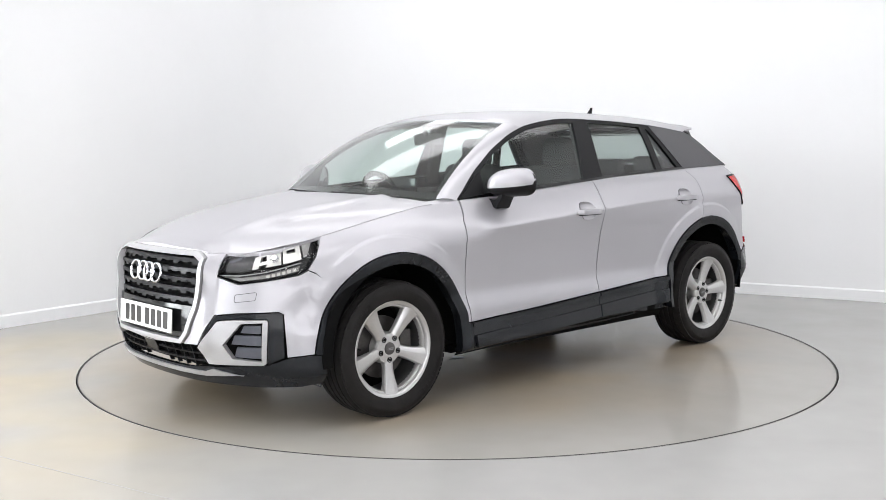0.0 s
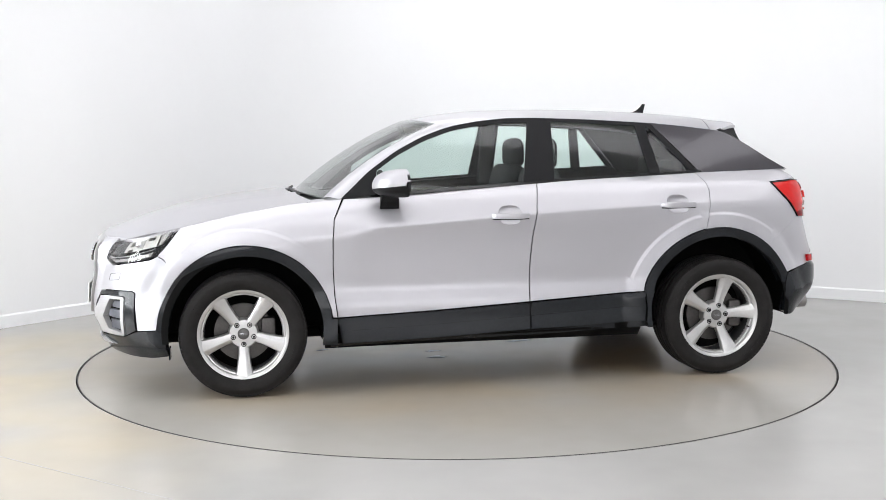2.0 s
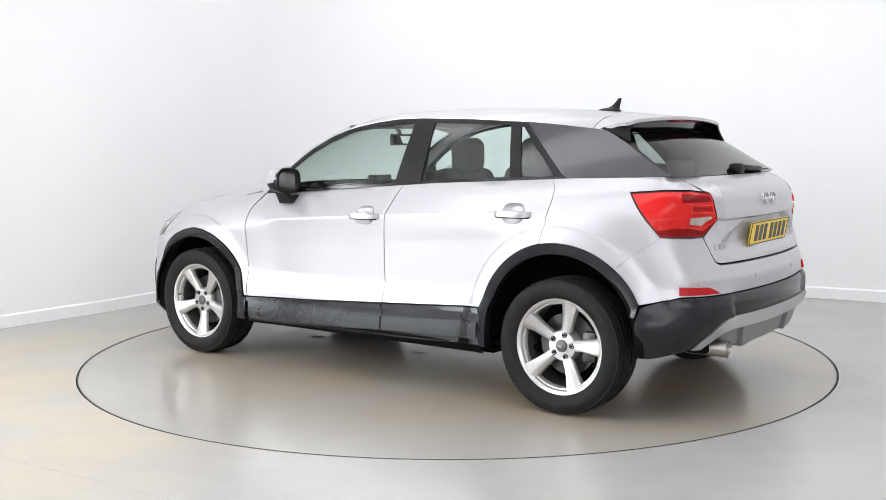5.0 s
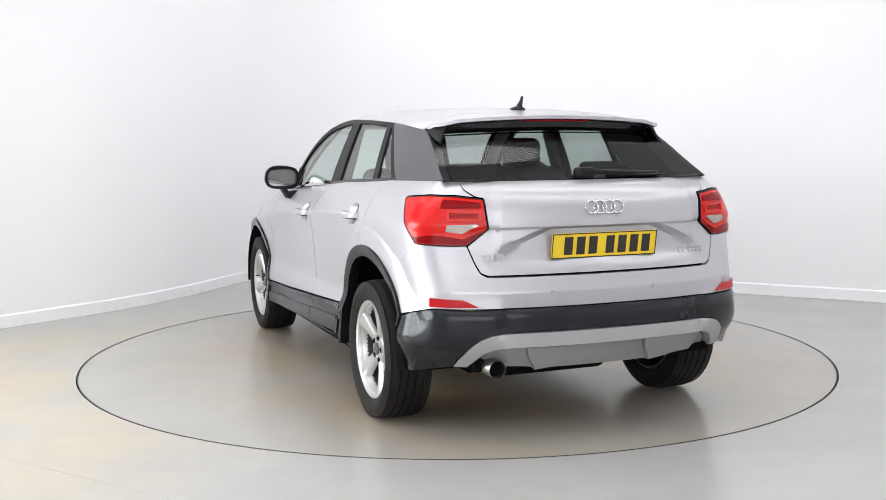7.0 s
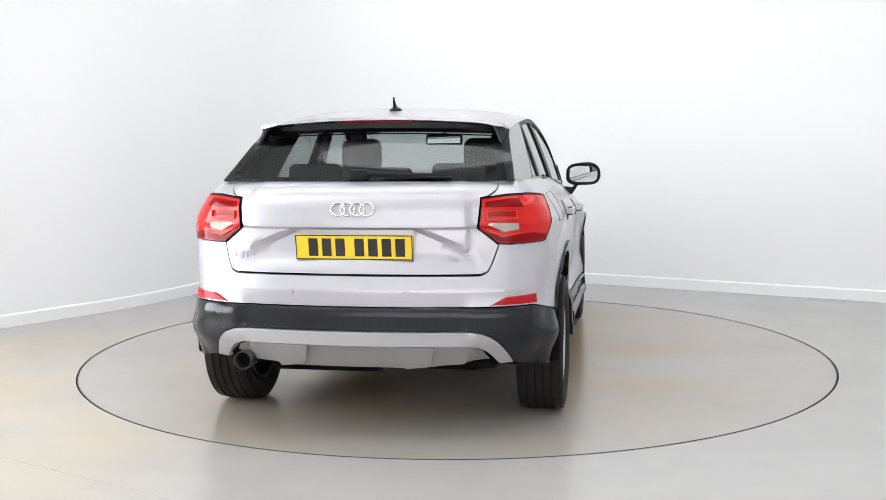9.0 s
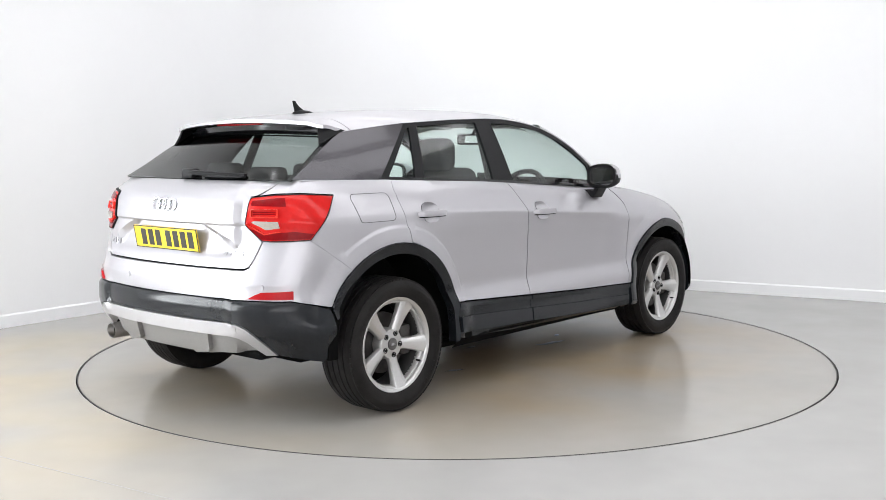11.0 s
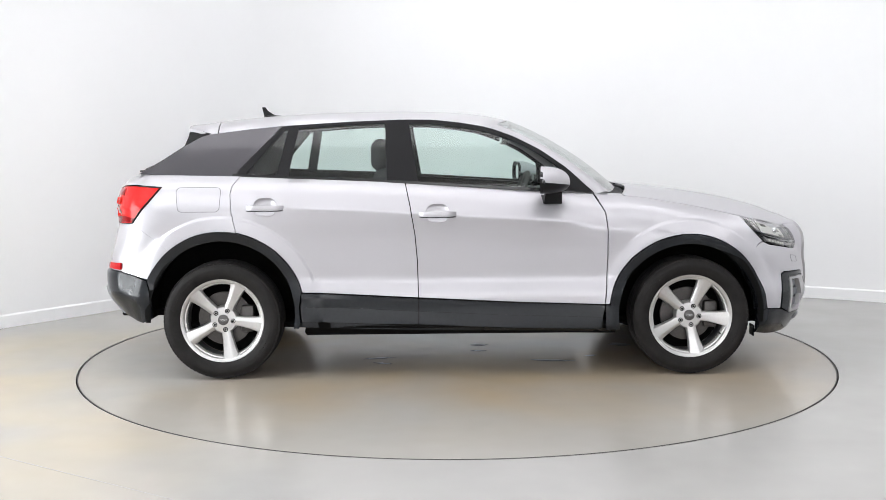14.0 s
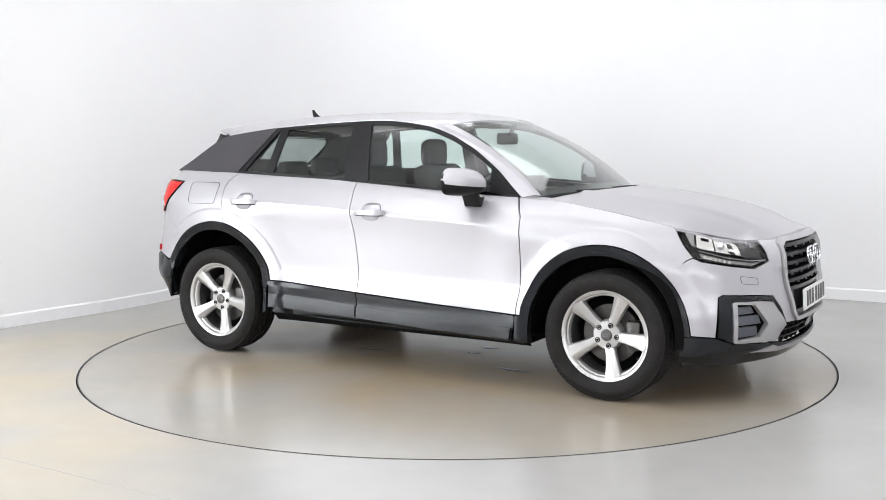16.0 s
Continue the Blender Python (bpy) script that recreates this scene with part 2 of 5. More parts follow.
def panel(poly, surf, holes=(), grid=0.03, rim=0.024, gap=0.0028, off=0.0, step=0.02, lines=()):
    """A curved sheet: the outline poly, less the holes, laid on the surface surf(u, v, off), with turned-in edges."""
    loops = [inset(densify(poly, step), gap)] + [inset(densify(h, step), -gap) for h in holes]
    p = np.array(loops[0])
    gx = np.arange(p[:, 0].min() + grid * 0.5, p[:, 0].max(), grid)
    gy = np.arange(p[:, 1].min() + grid * 0.5, p[:, 1].max(), grid)
    pts = np.array([(a, b) for a in gx for b in gy]) if len(gx) and len(gy) else np.zeros((0, 2))
    if len(pts):
        pts = pts[inside(loops[0], pts)]
    for k, lp in enumerate(loops):
        if len(pts) and k:
            pts = pts[~inside(lp, pts)]
        if len(pts):
            pts = pts[~near(lp, pts, grid * 0.4)]
    for ln in lines:
        if len(pts):
            pts = pts[~near(ln, pts, grid * 0.33)]
    vs, es = [], []
    for lp in loops:
        b = len(vs)
        vs += [Vector(q) for q in lp]
        es += [(b + i, b + (i + 1) % len(lp)) for i in range(len(lp))]
    for ln in lines:
        b = len(vs)
        vs += [Vector(q) for q in ln]
        es += [(b + i, b + i + 1) for i in range(len(ln) - 1)]
    vs += [Vector((float(a), float(b))) for a, b in pts]
    ov, oe, of, *_ = delaunay_2d_cdt(vs, es, [], 0, 1e-7)
    cen = np.array([[sum(ov[i].x for i in f) / 3, sum(ov[i].y for i in f) / 3] for f in of])
    keep = inside(loops[0], cen)
    for lp in loops[1:]:
        keep &= ~inside(lp, cen)
    bm = bmesh.new()
    bv = [bm.verts.new(surf(v.x, v.y, off)) for v in ov]
    for f, k in zip(of, keep):
        if k:
            try:
                bm.faces.new([bv[i] for i in f])
            except ValueError:
                pass
    if rim:
        inner = {}
        edges = [e for e in bm.edges if len(e.link_faces) == 1]
        idx = {v: i for i, v in enumerate(bv)}
        for e in edges:
            for v in e.verts:
                if v not in inner:
                    q = ov[idx[v]]
                    inner[v] = bm.verts.new(surf(q.x, q.y, off - rim))
        for e in edges:
            a, b = e.verts
            bm.faces.new((a, b, inner[b], inner[a]))
    bmesh.ops.delete(bm, geom=[v for v in bm.verts if not v.link_faces], context="VERTS")
    bm.faces.ensure_lookup_table()
    bmesh.ops.recalc_face_normals(bm, faces=bm.faces)
    big = max(bm.faces, key=lambda f: f.calc_area())
    c = big.calc_center_median()
    ref = Vector((0, 0, 0.75)) if abs(c.x) > 0.1 or abs(c.y) > 0.1 else c - Vector((0, 0, 1))
    if big.normal.dot(c - ref) < 0:
        bmesh.ops.reverse_faces(bm, faces=bm.faces)
    return bm


def loft(rows, closed=False):
    """A sheet through rows of points."""
    bm = bmesh.new()
    g = [[bm.verts.new(p) for p in row] for row in rows]
    for a, b in zip(g, g[1:]):
        n = len(a)
        for k in range(n if closed else n - 1):
            bm.faces.new((a[k], a[(k + 1) % n], b[(k + 1) % n], b[k]))
    bmesh.ops.recalc_face_normals(bm, faces=bm.faces)
    return bm


def solid(bm, t):
    bmesh.ops.solidify(bm, geom=list(bm.faces), thickness=t)
    return bm


def arc(cx, cz, r, a0, a1, n=24):
    """Points of an arc, degrees from ahead, upwards."""
    return [(cx + r * math.cos(radians(a0 + (a1 - a0) * i / n)), cz + r * math.sin(radians(a0 + (a1 - a0) * i / n))) for i in range(n + 1)]
# ---- the car's outer surface: x forward, y to its left, z up, origin on the ground between the axles ----
def smooth_curve(keys, width=0.03):
    """A smooth function through (position, value) keys."""
    ks = np.array(keys, float)
    lo, hi = ks[0, 0] - 0.5, ks[-1, 0] + 0.5
    xs = np.linspace(lo, hi, 1600)
    ys = np.interp(xs, ks[:, 0], ks[:, 1])
    step = xs[1] - xs[0]
    n = max(1, int(3 * width / step))
    k = np.exp(-0.5 * (np.arange(-n, n + 1) * step / width) ** 2)
    pad = np.concatenate([np.full(n, ys[0]), ys, np.full(n, ys[-1])])
    ys = np.convolve(pad, k / k.sum(), "valid")
    return lambda v: np.interp(v, xs, ys)


# half of the plan outline, from the middle of the nose round the left side to the middle of the tail
OUTLINE = [(2.118, 0), (2.113, 0.15), (2.100, 0.28), (2.070, 0.41), (2.018, 0.53), (1.945, 0.645), (1.85, 0.74),
           (1.72, 0.80), (1.5, 0.845), (1.25, 0.862), (0.8, 0.868), (0.2, 0.87), (-0.5, 0.87), (-1.0, 0.868),
           (-1.35, 0.860), (-1.6, 0.849), (-1.75, 0.832), (-1.86, 0.792), (-1.938, 0.715), (-1.992, 0.59),
           (-2.032, 0.42), (-2.055, 0.22), (-2.063, 0)]


def resample(points, step):
    p = np.array(points, float)
    ext = np.vstack([p[1] * [1, -1], p, p[-2] * [1, -1]])
    out = []
    for i in range(len(p) - 1):
        a, b, c, d = ext[i:i + 4]
        for t in np.linspace(0, 1, 24, endpoint=False):
            out.append(0.5 * (2 * b + (c - a) * t + (2 * a - 5 * b + 4 * c - d) * t * t + (3 * b - a - 3 * c + d) * t ** 3))
    out.append(p[-1])
    out = np.array(out)
    s = np.concatenate([[0], np.cumsum(np.linalg.norm(np.diff(out, axis=0), axis=1))])
    n = int(s[-1] / step)
    g = np.linspace(0, s[-1], n)
    return g, np.stack([np.interp(g, s, out[:, 0]), np.interp(g, s, out[:, 1])], 1)


PS, PC = resample(OUTLINE, 0.005)
LEN = PS[-1]
PT = np.gradient(PC, PS, axis=0)
PN = np.stack([PT[:, 1], -PT[:, 0]], 1)
PN /= np.linalg.norm(PN, axis=1, keepdims=True)
KERNEL = np.exp(-0.5 * (np.arange(-24, 25) / 9.0) ** 2)
KERNEL /= KERNEL.sum()


def even_out(v):
    """Smooths along the outline; the curve goes on mirrored at both ends."""
    m = np.array([1, -1])
    ext = np.vstack([v[1:25][::-1] * m, v, v[-25:-1][::-1] * m])
    return np.stack([np.convolve(ext[:, k], KERNEL, "valid") for k in (0, 1)], 1)


PC = even_out(PC)
PN = even_out(even_out(PN))
PN /= np.linalg.norm(PN, axis=1, keepdims=True)
PN[0], PN[-1] = (1, 0), (-1, 0)
SIDE_S = PS[np.argmax(PC[:, 1])]


def sx(x):
    """The way along the outline at x on the side."""
    return float(np.interp(-x, -PC[:, 0], PS))


def sf(y):
    """The way along the outline at y on the nose."""
    n = np.argmax(PC[:, 1])
    return math.copysign(float(np.interp(abs(y), PC[:n, 1], PS[:n])), y)


def sr(y):
    """The way along the outline at y on the tail."""
    n = np.argmax(PC[:, 1])
    s = float(np.interp(abs(y), PC[n:, 1][::-1], PS[n:][::-1]))
    return s if y >= 0 else 2 * LEN - s


# height of the upper edge: bonnet edge, belt line, foot of the rear window
TOP = smooth_curve([(-0.3, 0.822), (sf(0.35), 0.818), (sf(0.5), 0.802), (sx(1.9), 0.812), (sx(1.64), 0.874), (sx(1.35), 0.935),
                    (sx(1.05), 0.988), (sx(0.77), 1.010), (sx(0.2), 1.050), (sx(-0.5), 1.092), (sx(-1.2), 1.121), (sx(-1.75), 1.134), (LEN + 0.3, 1.134)], 0.04)
SIDE_TOP = smooth_curve([(-0.1, -0.16), (0, -0.135), (0.03, -0.098), (0.07, -0.058), (0.12, -0.028), (0.165, -0.006), (0.18, 0.0), (0.5, 0.0)], 0.006)
SIDE_CREASE = smooth_curve([(-0.1, -0.16), (0, -0.135), (0.03, -0.100), (0.07, -0.066), (0.11, -0.036), (0.1565, -0.001), (0.1595, -0.001), (0.2, -0.006), (0.3, -0.012), (0.8, -0.012)], 0.004)
SIDE_LOW = smooth_curve([(0.15, -0.06), (0.235, -0.03), (0.265, 0.004), (0.28, 0.008), (0.4, -0.004), (0.46, -0.004), (0.535, -0.027), (0.56, -0.029), (0.7, -0.018), (0.8, -0.008), (0.88, 0), (1.2, 0)], 0.006)
NOSE_TOP = smooth_curve([(-0.1, -0.2), (0, -0.115), (0.02, -0.085), (0.06, -0.056), (0.12, -0.034), (0.25, -0.008), (0.32, 0), (0.6, 0)], 0.01)
NOSE_LOW = smooth_curve([(0.15, -0.13), (0.20, -0.075), (0.235, -0.055), (0.27, -0.035), (0.31, -0.018), (0.4, 0), (1.2, 0)], 0.010)
TAIL_TOP = smooth_curve([(-0.1, -0.25), (0, -0.205), (0.02, -0.145), (0.05, -0.098), (0.1, -0.066), (0.196, -0.050), (0.201, -0.060), (0.30, -0.050), (0.38, -0.037), (0.45, -0.016), (0.52, 0), (0.8, 0)], 0.0035)
TAIL_LOW = smooth_curve([(0.15, -0.16), (0.3, -0.06), (0.36, -0.03), (0.43, -0.01), (0.5, 0), (0.588, 0), (0.60, -0.016), (0.668, 0.003), (0.70, 0), (1.2, 0)], 0.006)


def ease(v, a, b):
    t = min(1.0, max(0.0, (v - a) / (b - a)))
    return t * t * (3 - 2 * t)


def band(s, z, off=0.0):
    """A point of the lower body at the way s along the outline and the height z."""
    flip = 1.0
    if s < 0:
        s, flip = -s, -1.0
    elif s > LEN:
        s, flip = 2 * LEN - s, -1.0
    cx, cy = np.interp(s, PS, PC[:, 0]), np.interp(s, PS, PC[:, 1])
    nx, ny = np.interp(s, PS, PN[:, 0]), np.interp(s, PS, PN[:, 1])
    nose, tail = float(ease(cx, 1.66, 2.0)), float(ease(-cx, 1.74, 1.99))
    side = 1 - nose - tail
    h = float(TOP(s)) - z
    c = float(ease(cx, 0.80, 0.55)) if cx > 0.5 else 1 - float(ease(-cx, 0.80, 1.15))
    d = side * (c * SIDE_CREASE(h) + (1 - c) * SIDE_TOP(h) + SIDE_LOW(z)) + nose * (NOSE_TOP(h) + NOSE_LOW(z)) + tail * (TAIL_TOP(h) + TAIL_LOW(z))
    if side > 0:  # flared wheel arches
        for ax, az, r in ((1.283, 0.345, 0.443), (-1.295, 0.37, 0.455)):
            q = math.hypot(cx - ax, z - az)
            d += side * (0.012 * math.exp(-((q - r) / 0.05) ** 2) + 0.010 * (1 - float(ease(q, r + 0.070, r + 0.084))) * (float(ease(cx, 0.93, 1.10)) if ax > 0 else 1.0)) * (1 if z > az - 0.05 else math.exp(-((z - az + 0.05) / 0.1) ** 2))
    if abs(s) < 0.6 and cx > 1.8:  # the grille stands proud of the nose
        d += (0.012 * float(ease(z, 0.34, 0.40)) + 0.036 * float(ease(z, 0.58, 0.80))) * (1 - float(ease(abs(s), 0.432, 0.485)))
    if tail > 0:  # hollow of the rear number plate
        half = float(np.interp(z, [0.80, 0.865, 0.935], [0.47, 0.42, 0.25]))
        soft = float(np.interp(z, [0.80, 0.865, 0.935], [0.12, 0.09, 0.06]))
        d -= 0.029 * (1 - float(ease(cy, half - 0.02, half - 0.02 + soft))) * float(ease(z, 0.755, 0.82) * (1 - ease(z, 0.926, 0.934)))
    if cx < -1.4 and cy > 0.5:  # the flanks draw in at the tail lamps and stand out at the cladding
        k = float(ease(-cx, 1.5, 1.80))
        d += k * (-0.013 * float(ease(z, 0.74, 0.90)) + 0.014 * (1 - float(ease(z, 0.56, 0.66))) * float(ease(z, 0.38, 0.50)) - 0.045 * (1 - float(ease(z, 0.30, 0.46))))
    d += off
    # the surface leans back with height, so keep the offset level
    return (cx + nx * d, flip * (cy + ny * d), z)


def glass_y(x, z, off=0.0):
    """Half width of the upper body at the sides."""
    y = 0.738 - 0.30 * (z - 1.06) - 0.22 * max(0.0, z - 1.06) ** 2 - 0.05 * float(ease(-x, 0.7, 1.9)) - 0.035 * float(ease(x, 0.3, 1.0))
    return y + off
# ---- the studio ----
RING = 2.247
ROOM_H = 3.7


def wall_line():
    """The plan of the walls, a rounded loop seen from above."""
    keys = [(-3.27, 0.87), (-2.71, 1.65), (-2.33, 2.42), (-1.98, 3.42), (-1.55, 3.98), (-0.75, 4.02), (0.25, 3.60), (1.18, 3.08), (2.4, 2.38), (3.45, 1.80),
            (4.6, 1.05), (5.5, -0.4), (5.9, -3.0), (5.9, -6.0), (5.6, -8.6), (0.0, -9.2), (-5.2, -8.8), (-5.6, -6.0), (-5.4, -3.4), (-4.6, -1.1)]
    n, out = len(keys), []
    for i in range(n):
        a, b, c, d = (np.array(keys[(i + k - 1) % n]) for k in range(4))
        for t in np.linspace(0, 1, 8, endpoint=False):
            out.append(tuple(0.5 * (2 * b + (c - a) * t + (2 * a - 5 * b + 4 * c - d) * t * t + (3 * b - a - 3 * c + d) * t ** 3)))
    return out


PLAN = wall_line()


def spread(line, d):
    return inset(line, -d)


def make_room():
    bm = bmesh.new()
    # floor with a round hole for the turntable
    n = 160
    hole = [bm.verts.new(((RING + 0.007) * math.cos(2 * math.pi * i / n), (RING + 0.007) * math.sin(2 * math.pi * i / n), 0)) for i in range(n)]
    far = []
    for v in hole:
        u = Vector((v.co.x, v.co.y, 0)).normalized()
        far.append(bm.verts.new(u * 14 + Vector((0, -1, 0))))
    for i in range(n):
        j = (i + 1) % n
        bm.faces.new((hole[i], hole[j], far[j], far[i]))
    pit = [bm.verts.new((v.co.x, v.co.y, -0.12)) for v in hole]
    for i in range(n):
        j = (i + 1) % n
        bm.faces.new((hole[j], hole[i], pit[i], pit[j]))
    bmesh.ops.recalc_face_normals(bm, faces=bm.faces)
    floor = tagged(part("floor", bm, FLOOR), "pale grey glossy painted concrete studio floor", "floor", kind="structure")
    tagged(part("floor_edge", lathe([(-0.03, RING + 0.0065), (0.0012, RING + 0.0065), (0.0012, RING + 0.009), (-0.03, RING + 0.009)], 160, "z"), JOINT), "thin worn concrete edge round the turntable opening", "edge", kind="structure")
    tagged(part("floor_joint", boxed(-1.25, 1.05, -0.0018, 0.0018, -0.002, 0.0008, m=pose(-1.5, -2.43, 0, 0, 0, -31.5)), JOINT), "faint filled joint in the painted floor", "joint", kind="structure")
    pit_bm = lathe([(-0.12, 0.0001), (-0.12, RING + 0.05)], 64, "z")
    tagged(part("pit", pit_bm, DARK), "dark pit under the turntable", "pit", kind="structure")
    # walls with the side window left open
    win = [i for i, (x, y) in enumerate(PLAN) if x < -3.8 and -4.6 < y < -0.9]
    bm = bmesh.new()
    outer = spread(PLAN, 0.15)
    m = len(PLAN)
    for i in range(m):
        j = (i + 1) % m
        spans = [(-0.05, ROOM_H + 0.1)]
        if i in win and j in win:
            spans = [(-0.05, 0.35), (2.9, ROOM_H + 0.1)]
        for z0, z1 in spans:
            a0, b0 = bm.verts.new((*PLAN[i], z0)), bm.verts.new((*PLAN[j], z0))
            a1, b1 = bm.verts.new((*PLAN[i], z1)), bm.verts.new((*PLAN[j], z1))
            c0, d0 = bm.verts.new((*outer[i], z0)), bm.verts.new((*outer[j], z0))
            c1, d1 = bm.verts.new((*outer[i], z1)), bm.verts.new((*outer[j], z1))
            for q in ((a0, b0, b1, a1), (d0, c0, c1, d1), (a1, b1, d1, c1), (b0, a0, c0, d0)):
                bm.faces.new(q)
            if len(spans) == 1 and (i - 1) % m in win or len(spans) == 1 and (j + 1) % m in win:
                bm.faces.new((a0, a1, c1, c0))
                bm.faces.new((b1, b0, d0, d1))
    bmesh.ops.remove_doubles(bm, verts=bm.verts, dist=1e-5)
    tagged(part("wall_round", bm, WALL, sharp=50), "plain white painted curved studio wall", "wall", kind="structure")
    # skirting along the foot of the wall
    bm = bmesh.new()
    front, top = inset(PLAN, 0.012), inset(PLAN, 0.004)
    g0 = [bm.verts.new((*p, 0.0)) for p in front]
    g1 = [bm.verts.new((*p, 0.085)) for p in front]
    g2 = [bm.verts.new((*p, 0.095)) for p in top]
    g3 = [bm.verts.new((*p, 0.096)) for p in PLAN]
    for a, b in ((g0, g1), (g1, g2), (g2, g3)):
        for i in range(m):
            j = (i + 1) % m
            bm.faces.new((a[j], a[i], b[i], b[j]))
    tagged(part("baseboard", bm, WALL, sharp=15), "low white skirting along the studio wall", "skirting", kind="structure")
    # ceiling
    bm = bmesh.new()
    bm.faces.new([bm.verts.new((*p, ROOM_H)) for p in spread(PLAN, 0.1)])
    bmesh.ops.triangulate(bm, faces=bm.faces)
    tagged(part("ceiling", solid(bm, 0.1), CEIL), "plain white studio ceiling", "ceiling", kind="structure")
    # window in the side wall
    wx, wy = [PLAN[i] for i in win][0], [PLAN[i] for i in win][-1]
    w = empty("window_1")
    tagged(w, "wide daylit window in the white side wall", "window", kind="structure")
    a, b = Vector((*wx, 0)), Vector((*wy, 0))
    t = (b - a).normalized()
    nrm = Vector((t.y, -t.x, 0))
    if nrm.x > 0:
        nrm = -nrm
    for k in range(5):
        p = a.lerp(b, k / 4) + nrm * 0.1
        part("window_frame", boxed(p.x - 0.04, p.x + 0.04, p.y - 0.03, p.y + 0.03, 0.35, 2.9, 0.005, 1), SKIRT, w)
    bm = bmesh.new()
    c, d = a - t * 1.0 + nrm * 0.5, b + t * 1.0 + nrm * 0.5
    bm.faces.new([bm.verts.new(q) for q in ((c.x, c.y, -0.1), (d.x, d.y, -0.1), (d.x, d.y, 3.4), (c.x, c.y, 3.4))])
    tagged(part("backdrop", bm, SKY), "bright daylight behind the side window", "backdrop", kind="structure")
    # long panel lights under the ceiling
    for x, y, lx, ly in ((0, -4.9, 6.4, 0.55), (0, -2.7, 7.2, 0.75), (0, -1.0, 6.8, 0.9), (0.0, 1.1, 4.6, 0.8), (-0.5, 2.75, 2.4, 0.9), (4.1, -1.3, 0.9, 4.2)):
        l = empty("ceiling_light", at=pose(x, y, ROOM_H))
        tagged(l, "long white panel light under the studio ceiling", "ceiling light", "ceiling lights")
        bm = boxed(-lx / 2, lx / 2, -ly / 2, ly / 2, -0.07, -0.002, 0.006, 1)
        part("housing", bm, SKIRT, l)
        bm = bmesh.new()
        bm.faces.new([bm.verts.new(q) for q in ((-lx / 2 + .03, -ly / 2 + .03, -.075), (-lx / 2 + .03, ly / 2 - .03, -.075), (lx / 2 - .03, ly / 2 - .03, -.075), (lx / 2 - .03, -ly / 2 + .03, -.075))])
        part("diffuser", bm, PANEL, l)
    # unseen softbox added behind the camera to brighten the car's sides
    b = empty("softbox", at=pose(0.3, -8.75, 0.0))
    tagged(b, "unseen wide white softbox added behind the camera to brighten the car", "softbox")
    part("cloth", boxed(-4.0, 4.0, 0.0, 0.03, 0.80, 3.2, 0.01, 1), FILL_CLOTH, b)
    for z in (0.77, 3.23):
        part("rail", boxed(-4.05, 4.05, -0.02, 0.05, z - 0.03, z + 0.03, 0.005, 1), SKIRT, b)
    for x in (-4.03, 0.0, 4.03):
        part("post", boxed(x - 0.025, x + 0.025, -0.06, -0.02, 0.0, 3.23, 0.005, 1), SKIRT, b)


def make_turntable():
    bm = lathe([(-0.10, RING - 0.05), (-0.10, RING - 0.002), (-0.004, RING - 0.002), (-0.0005, RING - 0.006), (-0.0005, 0.0001)], 160, "z")
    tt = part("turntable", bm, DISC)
    part("rim", lathe([(-0.06, RING - 0.0005), (0.0, RING - 0.0005), (0.0008, RING - 0.002), (0.0008, RING - 0.006), (-0.01, RING - 0.006)], 160, "z"), METAL, tt, "thin dark steel rim")
    rng = random.Random(4)
    for x, y, a, b in ((0.152, 0.174, 0.09, 0.05), (0.573, -0.326, 0.16, 0.035), (-0.473, -0.217, 0.13, 0.03), (1.069, 0.14, 0.10, 0.06), (-0.441, -0.367, 0.07, 0.03), (0.143, -0.014, 0.06, 0.03), (0.82, -0.20, 0.05, 0.02)):
        bm = bmesh.new()
        pts = [(1 + rng.uniform(-0.35, 0.35), 2 * math.pi * k / 22) for k in range(22)]
        low = [bm.verts.new((0.7 * a * r * math.cos(t), 0.7 * b * r * math.sin(t), -0.0003)) for r, t in pts]
        top = [bm.verts.new((v.co.x * 0.94, v.co.y * 0.94, 0.0006)) for v in low]
        for k in range(22):
            bm.faces.new((low[k], low[(k + 1) % 22], top[(k + 1) % 22], top[k]))
        bm.faces.new(top)
        part("wet_mark", bm, WET, tt, "small dark wet mark", at=pose(x, y, 0, 0, 0, rng.uniform(-25, 25)))
    return tagged(tt, "round pale grey turntable disc flush with the floor", "turntable")


make_room()
turntable = make_turntable()
# ---- the car ----
car = tagged(empty("car"), "silver crossover car with dark grey cladding on the turntable", "car")


def S(*pts):
    """Outline points given as x and z on the side."""
    return [(sx(x), z) for x, z in pts]


def side_glass(x, z, off=0.0):
    return (x, glass_y(x, z, off), z)


DLO_TOP = smooth_curve([(-1.60, 1.325), (-1.47, 1.345), (-1.34, 1.364), (-1.15, 1.386), (-0.98, 1.402), (-0.6, 1.424), (-0.3, 1.434), (-0.135, 1.432), (0.019, 1.416),
                        (0.171, 1.390), (0.324, 1.336), (0.477, 1.258), (0.631, 1.150), (0.777, 1.012)], 0.02)


def belt(x):
    return float(TOP(sx(x)))


def roof_z(x, y, off=0.0):
    ye = glass_y(x, float(DLO_TOP(x)))
    ze = float(DLO_TOP(x))
    zc = float(ROOF_MID(x))
    k = min(1.0, abs(y) / ye)
    return (x, y, ze + (zc - ze) * (1 - k ** (3.2 + 2.6 * float(ease(-x, 0.7, 1.4)))) + off)


ROOF_MID = smooth_curve([(-1.62, 1.398), (-1.46, 1.425), (-1.35, 1.44), (-1.2, 1.456), (-1.0, 1.472), (-0.8, 1.484), (-0.6, 1.49), (-0.3, 1.492), (0.0, 1.483), (0.15, 1.468), (0.28, 1.446), (0.36, 1.42)], 0.04)

